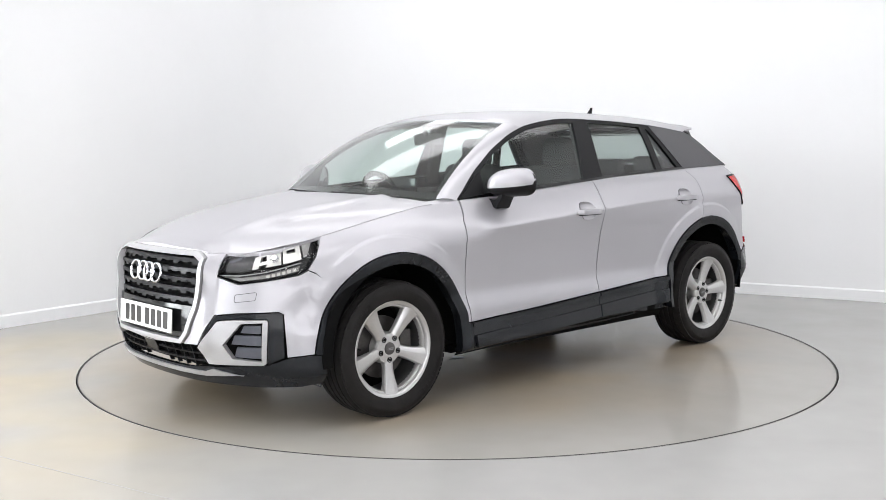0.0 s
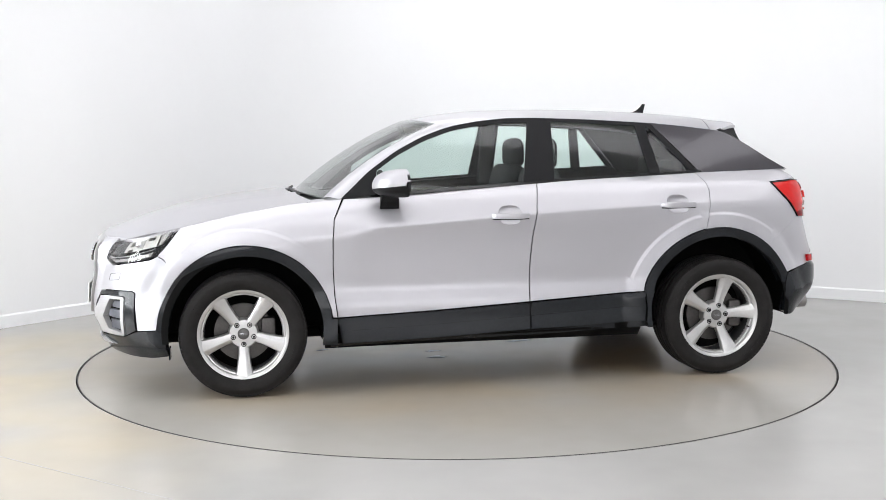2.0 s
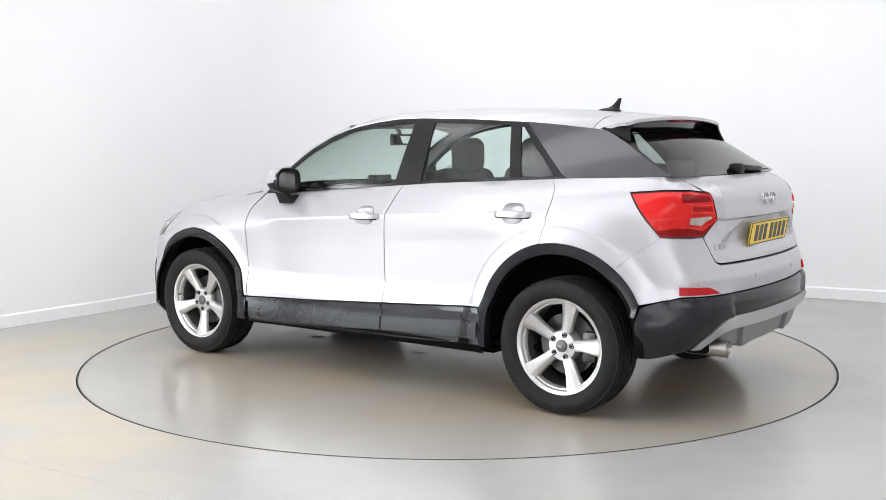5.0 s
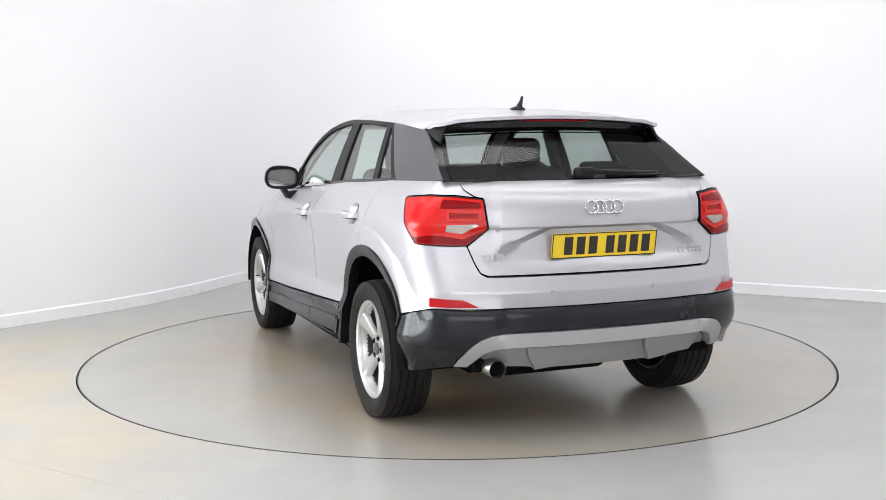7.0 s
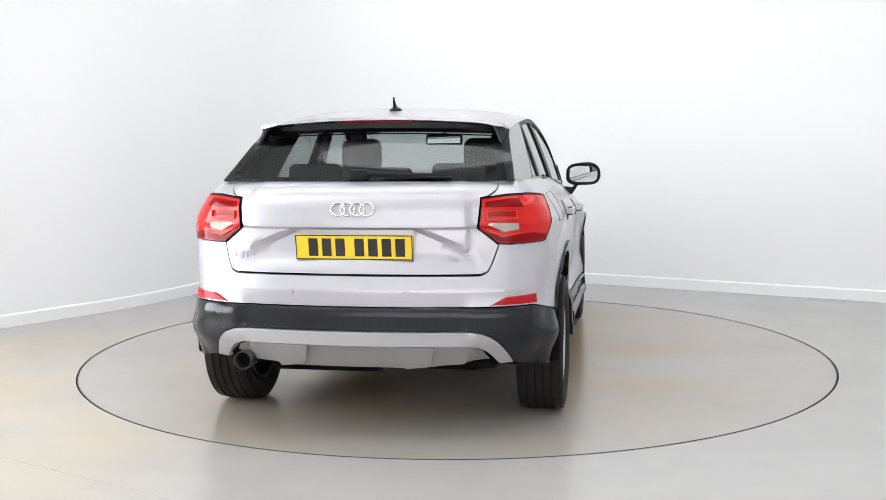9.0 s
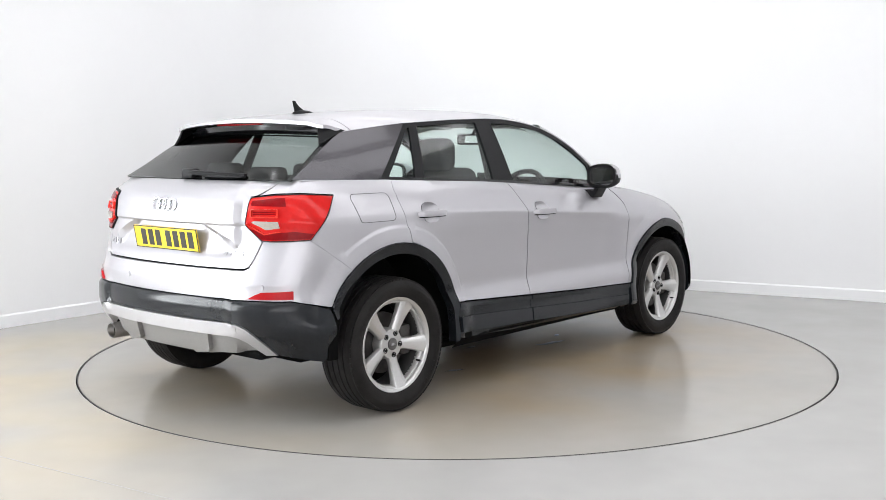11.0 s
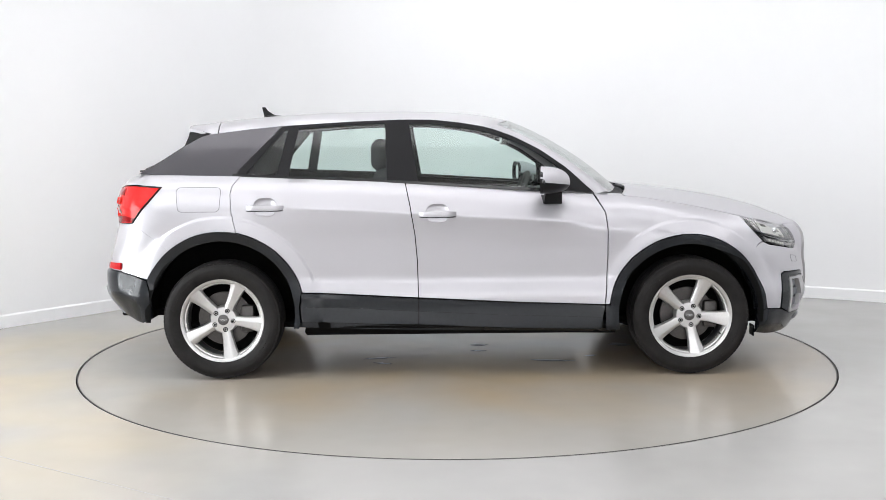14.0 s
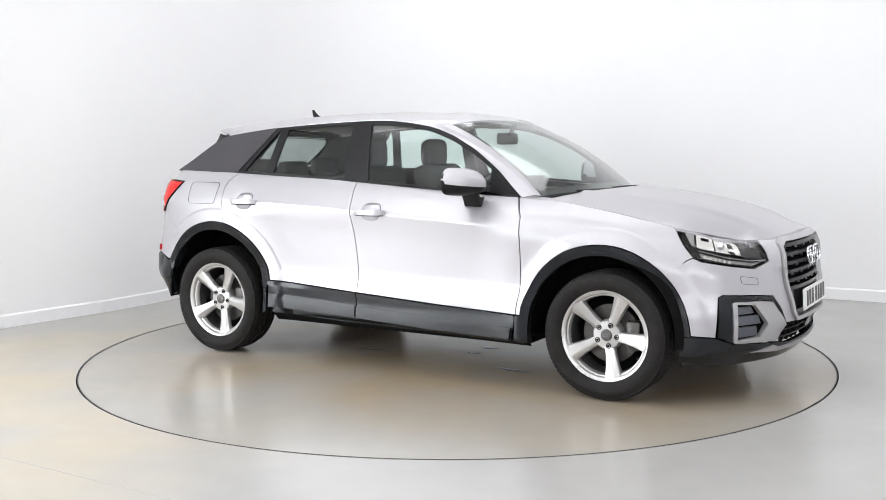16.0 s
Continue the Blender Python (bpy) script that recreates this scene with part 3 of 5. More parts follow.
# loop of the upper edge, for the bonnet
LOOP = [band(s, float(TOP(s))) for s in np.linspace(0, sx(0.85), 160)]
LX, LY, LZ = (np.array([p[k] for p in LOOP]) for k in range(3))
LXM = np.minimum.accumulate(LX)
BONNET_MID = smooth_curve([(0.8, 1.045), (1.0, 1.038), (1.17, 1.024), (1.43, 0.994), (1.66, 0.956), (1.83, 0.912), (1.95, 0.868), (2.03, 0.838), (2.06, 0.826), (2.09, 0.822)], 0.03)


def bonnet_z(x, y, off=0.0):
    ye = float(np.interp(-x, -LXM, LY))
    ze = float(np.interp(-x, -LXM, LZ))
    zc = max(float(BONNET_MID(x)), ze)
    k = min(1.0, abs(y) / max(ye, 1e-3))
    fold = 0.010 * math.exp(-((abs(y) - (0.30 + 0.12 * (1.9 - x))) / 0.035) ** 2) * float(ease(x, 2.02, 1.8)) if x < 2.02 else 0
    return (x, y, ze + (zc - ze) * (1 - k ** 2.6) + fold * (1 - k ** 8) + off)


ARCH_F, ARCH_R = (1.283, 0.345), (-1.295, 0.37)
R_FO, R_FI, R_RO, R_RI = 0.443, 0.388, 0.455, 0.400


def cup_line(hx, hz, k=1.0):
    s = sx(hx)
    return [(s + 0.060 * k * math.copysign(abs(math.cos(a)) ** 0.7, math.cos(a)), hz + 0.003 + 0.047 * k * math.copysign(abs(math.sin(a)) ** 0.8, math.sin(a))) for a in np.linspace(0, 2 * math.pi, 32, endpoint=False)]


def crease(x0, x1):
    """Lines along the shoulder fold, side by side, so that its light breaks cleanly."""
    n = max(4, int(abs(x1 - x0) / 0.014))
    return [[(sx(x), belt(x) - 0.158 + d) for x in np.linspace(x0, x1, n)] for d in (-0.026, -0.012, -0.004, 0.0, 0.004, 0.012, 0.026)]


def flare(a0, a1, axis, r):
    """Lines along the raised band round a wheel arch."""
    return [[(sx(x), z) for x, z in arc(*axis, r + e, a0, a1, 40)] for e in (0.066, 0.070, 0.077, 0.084, 0.088)]


def low_fold(x0, x1):
    return [[(sx(x), z) for x in np.linspace(x0, x1, 30)] for z in (0.522, 0.535, 0.548)]


def make_panels():
    # bonnet
    edge = [(x, y) for x, y, z in (band(s, float(TOP(s))) for s in np.linspace(0.0, sx(0.95), 70))]
    rear = [(0.93 + 0.11 * (1 - (y / 0.70) ** 2), y) for y in np.linspace(0.68, -0.68, 24)]
    part("bonnet", panel(edge + rear + [(x, -y) for x, y in edge[::-1][:-1]], bonnet_z, grid=0.035, rim=0.015, gap=0.003), PAINT, car, "smooth silver bonnet with soft folds", sharp=45)
    # front wing, front door, rear door, rear quarter
    wing_arch = arc(*ARCH_F, R_FO, 172, 40, 26)
    wing = [(x, belt(x)) for x in np.linspace(1.635, 0.775, 26)] + [(0.824, 0.911), (0.835, 0.806), (0.836, 0.655), (0.83, 0.504), (0.818, 0.402), (0.846, 0.404)] + wing_arch[1:] + [(1.70, 0.72), (1.738, 0.735), (1.69, 0.79)]
    pair("front_wing", panel(S(*wing), band, lines=flare(150, 52, ARCH_F, R_FO), grid=0.022), PAINT, car)
    fd = [(x, belt(x)) for x in np.linspace(0.768, -0.283, 30)] + [(-0.253, 0.948), (-0.229, 0.798), (-0.217, 0.648), (-0.213, 0.447), (0.3, 0.419), (0.818, 0.402), (0.83, 0.504), (0.836, 0.655), (0.835, 0.806), (0.824, 0.911)]
    pair("front_door", panel(S(*fd), band, holes=[cup_line(-0.103, 0.912)], lines=crease(0.795, -0.030) + crease(-0.178, -0.225) + low_fold(0.79, -0.20), grid=0.024), PAINT, car)
    rd = [(x, belt(x)) for x in np.linspace(-0.283, -1.205, 26)] + [(-1.24, 1.073), (-1.247, 1.028), (-1.233, 0.924), (-1.207, 0.818)] + arc(*ARCH_R, R_RO, 79, 15, 16)[1:] + [(-0.853, 0.482), (-0.5, 0.463), (-0.213, 0.447), (-0.217, 0.648), (-0.229, 0.798), (-0.253, 0.948)]
    pair("rear_door", panel(S(*rd), band, holes=[cup_line(-1.048, 0.953)], lines=crease(-0.275, -0.965) + low_fold(-0.23, -0.70) + flare(20, 76, ARCH_R, R_RO), grid=0.022), PAINT, car)
    rq = [(sx(x), belt(x)) for x in np.linspace(-1.205, -1.74, 16)] + [(sr(0.735), 1.134), (sr(0.70), 1.134), (sr(0.665), 1.10), (sr(0.61), 1.068), (sr(0.70), 1.077)] + S((-1.81, 1.079), (-1.632, 1.068), (-1.69, 0.99), (-1.795, 0.867), (-1.66, 0.775)) + S(*arc(*ARCH_R, R_RO, 130, 79, 14)) + S((-1.207, 0.818), (-1.233, 0.924), (-1.247, 1.028), (-1.24, 1.073))
    pair("rear_quarter", panel(rq, band, lines=flare(84, 126, ARCH_R, R_RO), grid=0.022, gap=0.0005), PAINT, car)
    # cladding along the doors
    pair("door_cladding", panel(S((0.818, 0.399), (0.3, 0.416), (-0.213, 0.444), (-0.213, 0.297), (0.3, 0.274), (0.80, 0.262)), band, off=0.002, grid=0.03), CLAD, car)
    pair("door_cladding", panel(S((-0.213, 0.444), (-0.5, 0.460), (-0.856, 0.480), (-0.866, 0.40), (-0.858, 0.318), (-0.5, 0.304), (-0.213, 0.297)), band, off=0.002, grid=0.03), CLAD, car)
    # the thicker lower step of the cladding
    pair("cladding_step", panel(S((0.80, 0.335), (0.3, 0.350), (-0.2105, 0.376), (-0.2105, 0.303), (0.3, 0.281), (0.79, 0.270)), band, off=0.016, grid=0.03, rim=0.016), CLAD, car)
    pair("cladding_step", panel(S((-0.2155, 0.376), (-0.5, 0.392), (-0.852, 0.408), (-0.850, 0.326), (-0.5, 0.311), (-0.2155, 0.303)), band, off=0.016, grid=0.03, rim=0.016), CLAD, car)
    pair("sill", panel(S((0.86, 0.27), (0.3, 0.272), (-0.3, 0.292), (-0.88, 0.318), (-0.88, 0.285), (-0.3, 0.262), (0.86, 0.24)), band, off=-0.03), CLAD, car)
    # wheel arch rings
    fo, fi = arc(*ARCH_F, R_FO, 171, 6, 44), arc(*ARCH_F, R_FI, 2, 190, 44)
    ring = [(0.848, 0.262), (0.82, 0.262), (0.82, 0.400), (0.847, 0.402)] + fo[1:] + [(1.728, 0.36), (1.672, 0.355)] + fi[1:-1] + [(0.90, 0.262)]
    pair("arch_trim", panel(S(*ring), band, off=0.012, rim=0.05, grid=0.02, gap=0.002), CLAD, car, "dark grey wheel arch trim")
    fo, fi = arc(*ARCH_R, R_RO, 14, 155, 44), arc(*ARCH_R, R_RI, 160, -10, 44)
    ring = [(-0.862, 0.32), (-0.870, 0.40), (-0.857, 0.482)] + fo + [(-1.708, 0.552)] + [(-1.69, 0.50)] + fi + [(-0.902, 0.285), (-0.872, 0.285)]
    pair("arch_trim", panel(S(*ring), band, off=0.012, rim=0.05, grid=0.02, gap=0.002), CLAD, car, "dark grey wheel arch trim")
    # front bumper with openings
    G = [(0.355, 0.820), (0.424, 0.790), (0.424, 0.69), (0.398, 0.56), (0.345, 0.44), (0.30, 0.392)]
    grille = G + [(-s, z) for s, z in G[::-1]]
    fog = [(0.395, 0.395), (0.485, 0.535), (0.60, 0.548), (0.795, 0.556), (0.818, 0.545), (0.822, 0.352), (0.74, 0.318), (0.46, 0.30), (0.42, 0.31)]
    low = [(0.405, 0.395), (0.345, 0.387), (-0.345, 0.387), (-0.405, 0.395), (-0.43, 0.30), (-0.30, 0.285), (0.30, 0.285), (0.43, 0.30)]
    hl = [(0.482, 0.706), (0.488, 0.786), (0.64, 0.815), (0.80, 0.838), (sx(1.628), 0.872), (sx(1.69), 0.79), (0.945, 0.735), (0.90, 0.716), (0.74, 0.693), (0.60, 0.676)]
    topl = [(s, float(TOP(s))) for s in np.linspace(0.0, 0.488, 12)]
    half = topl + [hl[0], hl[9], hl[8], hl[7], hl[6]] + S((1.70, 0.72)) + S(*arc(*ARCH_F, R_FO, 43, 8, 12)) + S((1.728, 0.362)) + [(0.83, 0.350), (0.818, 0.545), (0.795, 0.556), (0.60, 0.548), (0.485, 0.535), (0.395, 0.395)]
    whole = half + [(0.0, 0.375)] + [(-s, z) for s, z in half[::-1] if s > 0]
    part("front_bumper", panel(whole, band, holes=[grille], grid=0.026), PAINT, car)
    lower = [(0.46, 0.300), (0.74, 0.318), (0.83, 0.350), (sx(1.728), 0.362), (sx(1.675), 0.356), (sx(1.68), 0.222), (0.90, 0.206), (0.70, 0.202), (0.45, 0.206), (0.0, 0.212)]
    part("bumper_cladding", panel(lower[:-1] + [(-s, z) for s, z in lower[:-1][::-1]] + [(-0.43, 0.30), (-0.30, 0.285), (0.30, 0.285), (0.43, 0.30)], band, off=0.006, grid=0.03), CLAD, car, "dark grey lower front bumper")
    lip = [(0.46, 0.290), (0.40, 0.272), (-0.40, 0.272), (-0.46, 0.290), (-0.62, 0.262), (-0.40, 0.245), (0.40, 0.245), (0.62, 0.262)]
    part("bumper_lip", panel(lip, band, off=0.018, grid=0.03), SATIN, car, "satin silver lip under the bumper")
    # grille: frame, dark mesh, slats, plate carrier
    fr_in = inset(densify(grille, 0.05), 0.026)
    part("grille_frame", panel(grille, band, holes=[fr_in], off=0.014, rim=0.03, grid=0.02), SATIN, car, "satin silver octagonal grille surround")
    part("grille_backing", panel(fr_in, band, off=-0.045, rim=0, grid=0.05), DARK, car)

    def half_width(z):
        zs = np.linspace(0.392, 0.822, 60)
        ws = [max(abs(s) for s, zz in densify(grille, 0.004) if abs(zz - q) < 0.01) for q in zs]
        return float(np.interp(z, zs, ws)) - 0.028

    for k, z in enumerate((0.775, 0.73, 0.685, 0.64, 0.595)):
        w = half_width(z)
        n = 11
        top_e, bot_e = [], []
        for i in range(n):
            a, b = -w + 2 * w * i / n, -w + 2 * w * (i + 1) / n
            q = (b - a) / 6
            drop = 0.011 if (i + k) % 2 == 0 else 0.004
            bot_e += [(a, z - 0.007), (a + q, z - 0.007), (a + 1.6 * q, z - 0.007 - drop), (b - 1.6 * q, z - 0.007 - drop), (b - q, z - 0.007)]
        poly = bot_e + [(w, z - 0.007), (w, z + 0.009), (-w, z + 0.009)]
        part("slat", panel(poly, band, off=-0.012, rim=0.026, grid=0.05, gap=0, step=0.04), SLAT, car)
    part("plate_carrier", panel([(half_width(0.572), 0.572), (0.30, 0.42), (-0.30, 0.42), (-half_width(0.572), 0.572)], band, off=-0.004, rim=0.02, grid=0.04), GLOSS, car, "gloss black number plate carrier")
    # lower intake
    part("intake_backing", panel(low, band, off=-0.05, rim=0, grid=0.05), DARK, car)
    for z in (0.352, 0.318):
        part("intake_bar", panel([(0.41, z + 0.004), (-0.41, z + 0.004), (-0.41, z - 0.004), (0.41, z - 0.004)], band, off=-0.008, rim=0.02, gap=0, grid=0.1), TRIM, car)
    for s in (-0.33, -0.26, -0.19, -0.12, 0.12, 0.19, 0.26, 0.33):
        part("intake_bar", panel([(s - 0.003, 0.39), (s + 0.003, 0.39), (s + 0.003, 0.285), (s - 0.003, 0.285)], band, off=-0.014, rim=0.02, gap=0, grid=0.1), TRIM, car)
    part("sensor_cover", panel([(-0.055, 0.388), (0.055, 0.388), (0.06, 0.325), (-0.06, 0.325)], band, off=0.0, rim=0.03, grid=0.03), GLOSS, car)
    # fog lamp surrounds
    ring_o = [(0.395, 0.385), (0.50, 0.512), (0.575, 0.522), (0.742, 0.525), (0.752, 0.515), (0.74, 0.325), (0.725, 0.315), (0.44, 0.306)]
    ring_i = [(0.535, 0.405), (0.625, 0.502), (0.722, 0.507), (0.712, 0.335), (0.575, 0.345)]
    pair("fog_surround", panel(fog, band, holes=[ring_o], off=0.003, grid=0.025), CLAD, car)
    pair("fog_trim", panel(ring_o, band, holes=[ring_i], off=0.008, rim=0.03, grid=0.02), SATIN, car, "satin silver air vent trim")
    pair("fog_backing", panel(ring_i, band, off=-0.03, rim=0, grid=0.04), DARK, car)
    for z0, z1, s0 in ((0.345, 0.398, 0.572), (0.405, 0.452, 0.562), (0.459, 0.497, 0.61)):
        pair("fog_slat", panel([(s0, z0), (0.712, z0 - 0.004), (0.716, z1), (s0 + 0.02, z1)], band, off=-0.012, rim=0.014, grid=0.05), SLATE, car)
    wc = []
    for cs, cz, a0 in ((0.684, 0.634, 0), (0.594, 0.622, 90), (0.592, 0.606, 180), (0.680, 0.616, 270)):
        wc += [(cs + 0.010 * math.cos(radians(a0 + 18 * k)), cz + 0.010 * math.sin(radians(a0 + 18 * k))) for k in range(6)]
    pair("washer_cover", panel(wc, band, holes=[inset(densify(wc, 0.01), 0.0022)], off=0.0012, rim=0.002, gap=0, grid=0.2, step=0.01), BARREL, car, "thin joint round the washer cover")
    # headlamps
    for flip in (False, True):
        f = flipped if flip else (lambda b: b)
        h = part("headlamp", f(panel(hl, band, off=-0.055, rim=0, grid=0.05)), LAMPIN, car, "angular headlamp with clear lens")
        part("bezel", f(panel(hl, band, holes=[inset(densify(hl, 0.05), 0.0045)], off=0.001, rim=0.055, grid=0.03, gap=0.002)), GLOSS, h)
        part("wall", f(panel([(0.505, 0.722), (0.508, 0.776), (0.60, 0.795), (0.662, 0.803), (0.655, 0.735), (0.60, 0.722)], band, off=-0.022, rim=0.03, grid=0.04)), LAMPIN, h, "dark inner panel")
        part("brow", f(panel([(0.515, 0.770), (0.59, 0.792), (0.585, 0.781), (0.54, 0.766)], band, off=-0.016, rim=0.01, grid=0.04, gap=0)), SLATE, h)
        part("projector", f(panel([(0.650, 0.734), (0.655, 0.790), (0.690, 0.804), (0.812, 0.824), (0.812, 0.758)], band, holes=[[(0.692, 0.772), (0.694, 0.788), (0.718, 0.793), (0.722, 0.776)], [(0.690, 0.745), (0.692, 0.752), (0.728, 0.760), (0.722, 0.750)]], off=-0.018, rim=0.03, grid=0.03)), LAMPSILVER, h, "silver lamp reflector with dark slots")
        cx, cy, cz = band(0.758, 0.785, -0.006)
        bulb = lathe([(0.0, 0.020), (0.010, 0.019), (0.017, 0.013), (0.020, 0.0001)], 24, "x")
        bmesh.ops.transform(bulb, matrix=pose(cx - 0.014, cy, cz, 0, 0, 32), verts=bulb.verts)
        part("projector_lens", f(bulb), CHROME, h)
        part("reflector", f(panel([(0.818, 0.760), (0.818, 0.828), (0.856, 0.834), (0.930, 0.846), (0.926, 0.780), (0.870, 0.768)], band, holes=[[(0.846, 0.808), (0.846, 0.816), (0.896, 0.824), (0.894, 0.814)]], off=-0.012, rim=0.035, grid=0.03)), LAMPSILVER, h, "silver outer reflector")
        part("corner_glass", f(panel([(0.932, 0.784), (0.936, 0.846), (1.0, 0.856), (0.955, 0.790)], band, off=-0.012, rim=0.03, grid=0.03)), GREYPL, h)
        part("light_bar", f(panel([(0.492, 0.714), (0.60, 0.716), (0.74, 0.734), (0.92, 0.772), (0.918, 0.764), (0.74, 0.726), (0.60, 0.708), (0.495, 0.707)], band, off=-0.001, rim=0.02, grid=0.03)), SATIN, h, "bright strip across the lamp")
        part("lower_strip", f(panel([(0.505, 0.704), (0.60, 0.704), (0.74, 0.721), (0.915, 0.757), (0.90, 0.728), (0.74, 0.701), (0.60, 0.685)], band, off=-0.012, rim=0.02, grid=0.03)), GREYPL, h, "grey indicator strip")
        for k in range(6):
            a = 0.735 + 0.027 * k
            zc = float(np.interp(a, [0.74, 0.90], [0.711, 0.741]))
            part("indicator_cell", f(panel([(a, zc - 0.007), (a + 0.016, zc - 0.005), (a + 0.016, zc + 0.008), (a, zc + 0.006)], band, off=-0.006, rim=0.008, grid=0.03, gap=0)), LAMPSILVER, h)
        lens = part("lens", f(panel(hl, band, off=0.004, rim=0, grid=0.018, gap=0.003)), LENS, h)
        lens.visible_shadow = False
    # tail lamps
    tl = S((-1.636, 1.066), (-1.81, 1.077)) + [(sr(0.70), 1.074), (sr(0.575), 1.062), (sr(0.565), 1.055), (sr(0.548), 0.936), (sr(0.56), 0.92), (sr(0.64), 0.864), (sr(0.70), 0.862)] + S((-1.875, 0.865), (-1.795, 0.868), (-1.70, 0.985))
    for flip in (False, True):
        f = flipped if flip else (lambda b: b)
        t = part("tail_lamp", f(panel(tl, band, off=0.006, rim=0.04, grid=0.014, gap=0.004, step=0.014)), REDLENS, car, "bright red angular tail lamp")
        part("bezel", f(panel(tl, band, holes=[inset(densify(tl, 0.03), 0.007)], off=0.0085, rim=0.02, grid=0.02, gap=0.002, step=0.014)), TRIM, t, "thin black lamp edge")
        part("upper_lens", f(panel([(sr(0.580), 1.048), (sr(0.70), 1.060), (sr(0.755), 1.062), (sr(0.762), 1.018), (sr(0.578), 1.020)], band, off=0.0095, rim=0.006, grid=0.014, step=0.014)), DEEPRED, t, "dark red upper lens")
        part("lower_lens", f(panel([(sr(0.552), 0.928), (sr(0.64), 0.870), (sr(0.70), 0.868)] + S((-1.875, 0.871), (-1.80, 0.874), (-1.775, 0.900), (-1.86, 0.912)) + [(sr(0.70), 0.905), (sr(0.655), 0.901)], band, off=0.0095, rim=0.006, grid=0.014, step=0.014)), DEEPRED, t, "dark red lower lens")
        part("lens_fold", f(panel([(sr(0.553), 0.938), (sr(0.655), 0.890), (sr(0.74), 0.905), (sr(0.74), 0.915), (sr(0.658), 0.901), (sr(0.560), 0.945)], band, off=0.016, rim=0.01, grid=0.014, step=0.014)), GUIDE, t)
        part("clear_lens", f(panel([(sr(0.585), 0.948), (sr(0.662), 0.912), (sr(0.735), 0.922), (sr(0.728), 0.955), (sr(0.60), 0.958)], band, off=0.0115, rim=0.008, grid=0.014, step=0.014)), CLEAR, t, "clear reversing lens")
        part("light_guide", f(panel([(sr(0.578), 0.966), (sr(0.728), 0.968), (sr(0.728), 1.012), (sr(0.580), 1.010)], band, holes=[[(sr(0.590), 0.977), (sr(0.716), 0.979), (sr(0.716), 1.003), (sr(0.592), 1.001)]], off=0.017, rim=0.012, grid=0.014, step=0.014)), GUIDE, t, "bright red light guide frame")
        for z in (0.984, 0.992):
            part("guide_bar", f(panel([(sr(0.594), z), (sr(0.712), z + 0.002), (sr(0.712), z + 0.005), (sr(0.594), z + 0.003)], band, off=0.011, rim=0.006, grid=0.03, gap=0)), DEEPRED, t)
    # tailgate and rear bumper
    L = [(sr(0.70), 1.134), (sr(0.665), 1.10), (sr(0.60), 1.066), (sr(0.565), 1.060), (sr(0.546), 0.934), (sr(0.642), 0.860), (sr(0.605), 0.78), (sr(0.585), 0.748), (sr(0.555), 0.736)]
    R = [(2 * LEN - s, z) for s, z in L[::-1]]
    folds = [[(s, z) for s in np.linspace(sr(0.53), sr(-0.53), 70)] for z in (0.922, 0.926, 0.930, 0.934, 0.939)]
    for sgn in (1, -1):
        for e in (-0.02, 0.02, 0.055):
            folds.append([(sr(sgn * (float(np.interp(z, [0.80, 0.865, 0.935], [0.47, 0.42, 0.25])) + e)), z) for z in np.linspace(0.918, 0.82, 12)])
    part("tailgate", panel(L + R, band, lines=folds, grid=0.020, gap=0.004), PAINT, car, "silver tailgate with recessed plate area")
    bl = [(sr(0.555), 0.730), (sr(0.585), 0.744), (sr(0.607), 0.78), (sr(0.645), 0.862), (sr(0.70), 0.860)] + S((-1.875, 0.863), (-1.795, 0.867), (-1.66, 0.775)) + S(*arc(*ARCH_R, R_RO, 130, 155, 12)) + S((-1.78, 0.578)) + [(sr(0.77), 0.602), (sr(0.40), 0.602)]
    part("rear_bumper", panel(bl + [(2 * LEN - s, z) for s, z in bl[::-1]], band, lines=[[(s, z) for s in np.linspace(sr(0.74), sr(-0.74), 60)] for z in (0.645, 0.660, 0.668, 0.676, 0.690)], grid=0.024, gap=0.0005), PAINT, car)
    kl = [(sr(0.40), 0.600), (sr(0.77), 0.600)] + S((-1.78, 0.576), (-1.712, 0.553), (-1.692, 0.48), (-1.690, 0.34), (-1.75, 0.312), (-1.86, 0.33)) + [(sr(0.71), 0.345), (sr(0.66), 0.406), (sr(0.625), 0.446), (sr(0.59), 0.474), (sr(0.55), 0.491), (sr(0.50), 0.497), (sr(0.40), 0.499)]
    part("rear_cladding", panel(kl[::-1] + [(2 * LEN - s, z) for s, z in kl], band, off=0.004, grid=0.028), CLAD, car, "dark grey lower rear bumper")
    dl = [(sr(0.50), 0.497), (sr(0.55), 0.491), (sr(0.59), 0.474), (sr(0.625), 0.446), (sr(0.66), 0.406), (sr(0.71), 0.345), (sr(0.645), 0.340), (sr(0.61), 0.372), (sr(0.575), 0.404), (sr(0.54), 0.423), (sr(0.50), 0.430)]
    part("diffuser", panel(dl + [(2 * LEN - s, z) for s, z in dl[::-1]], band, off=0.012, rim=0.04, grid=0.025), SATIN, car, "satin silver rear underguard")
    el = [(sr(0.50), 0.432), (sr(0.56), 0.412), (sr(0.62), 0.348), (sr(0.40), 0.338), (sr(0.30), 0.325)]
    part("diffuser_insert", panel(el + [(2 * LEN - s, z) for s, z in el[::-1]], band, off=-0.02, rim=0.03, grid=0.03), GREYPL, car)
    for y0, y1 in ((0.395, 0.205), (-0.175, -0.355)):
        a, b = sr(y0), sr(y1)
        part("diffuser_rib", panel([(a, 0.432), (b, 0.432), (b - 0.015, 0.352), (b - 0.035, 0.336), (a + 0.05, 0.322), (a + 0.012, 0.385)], band, off=0.004, rim=0.05, grid=0.03), GREYPL, car)
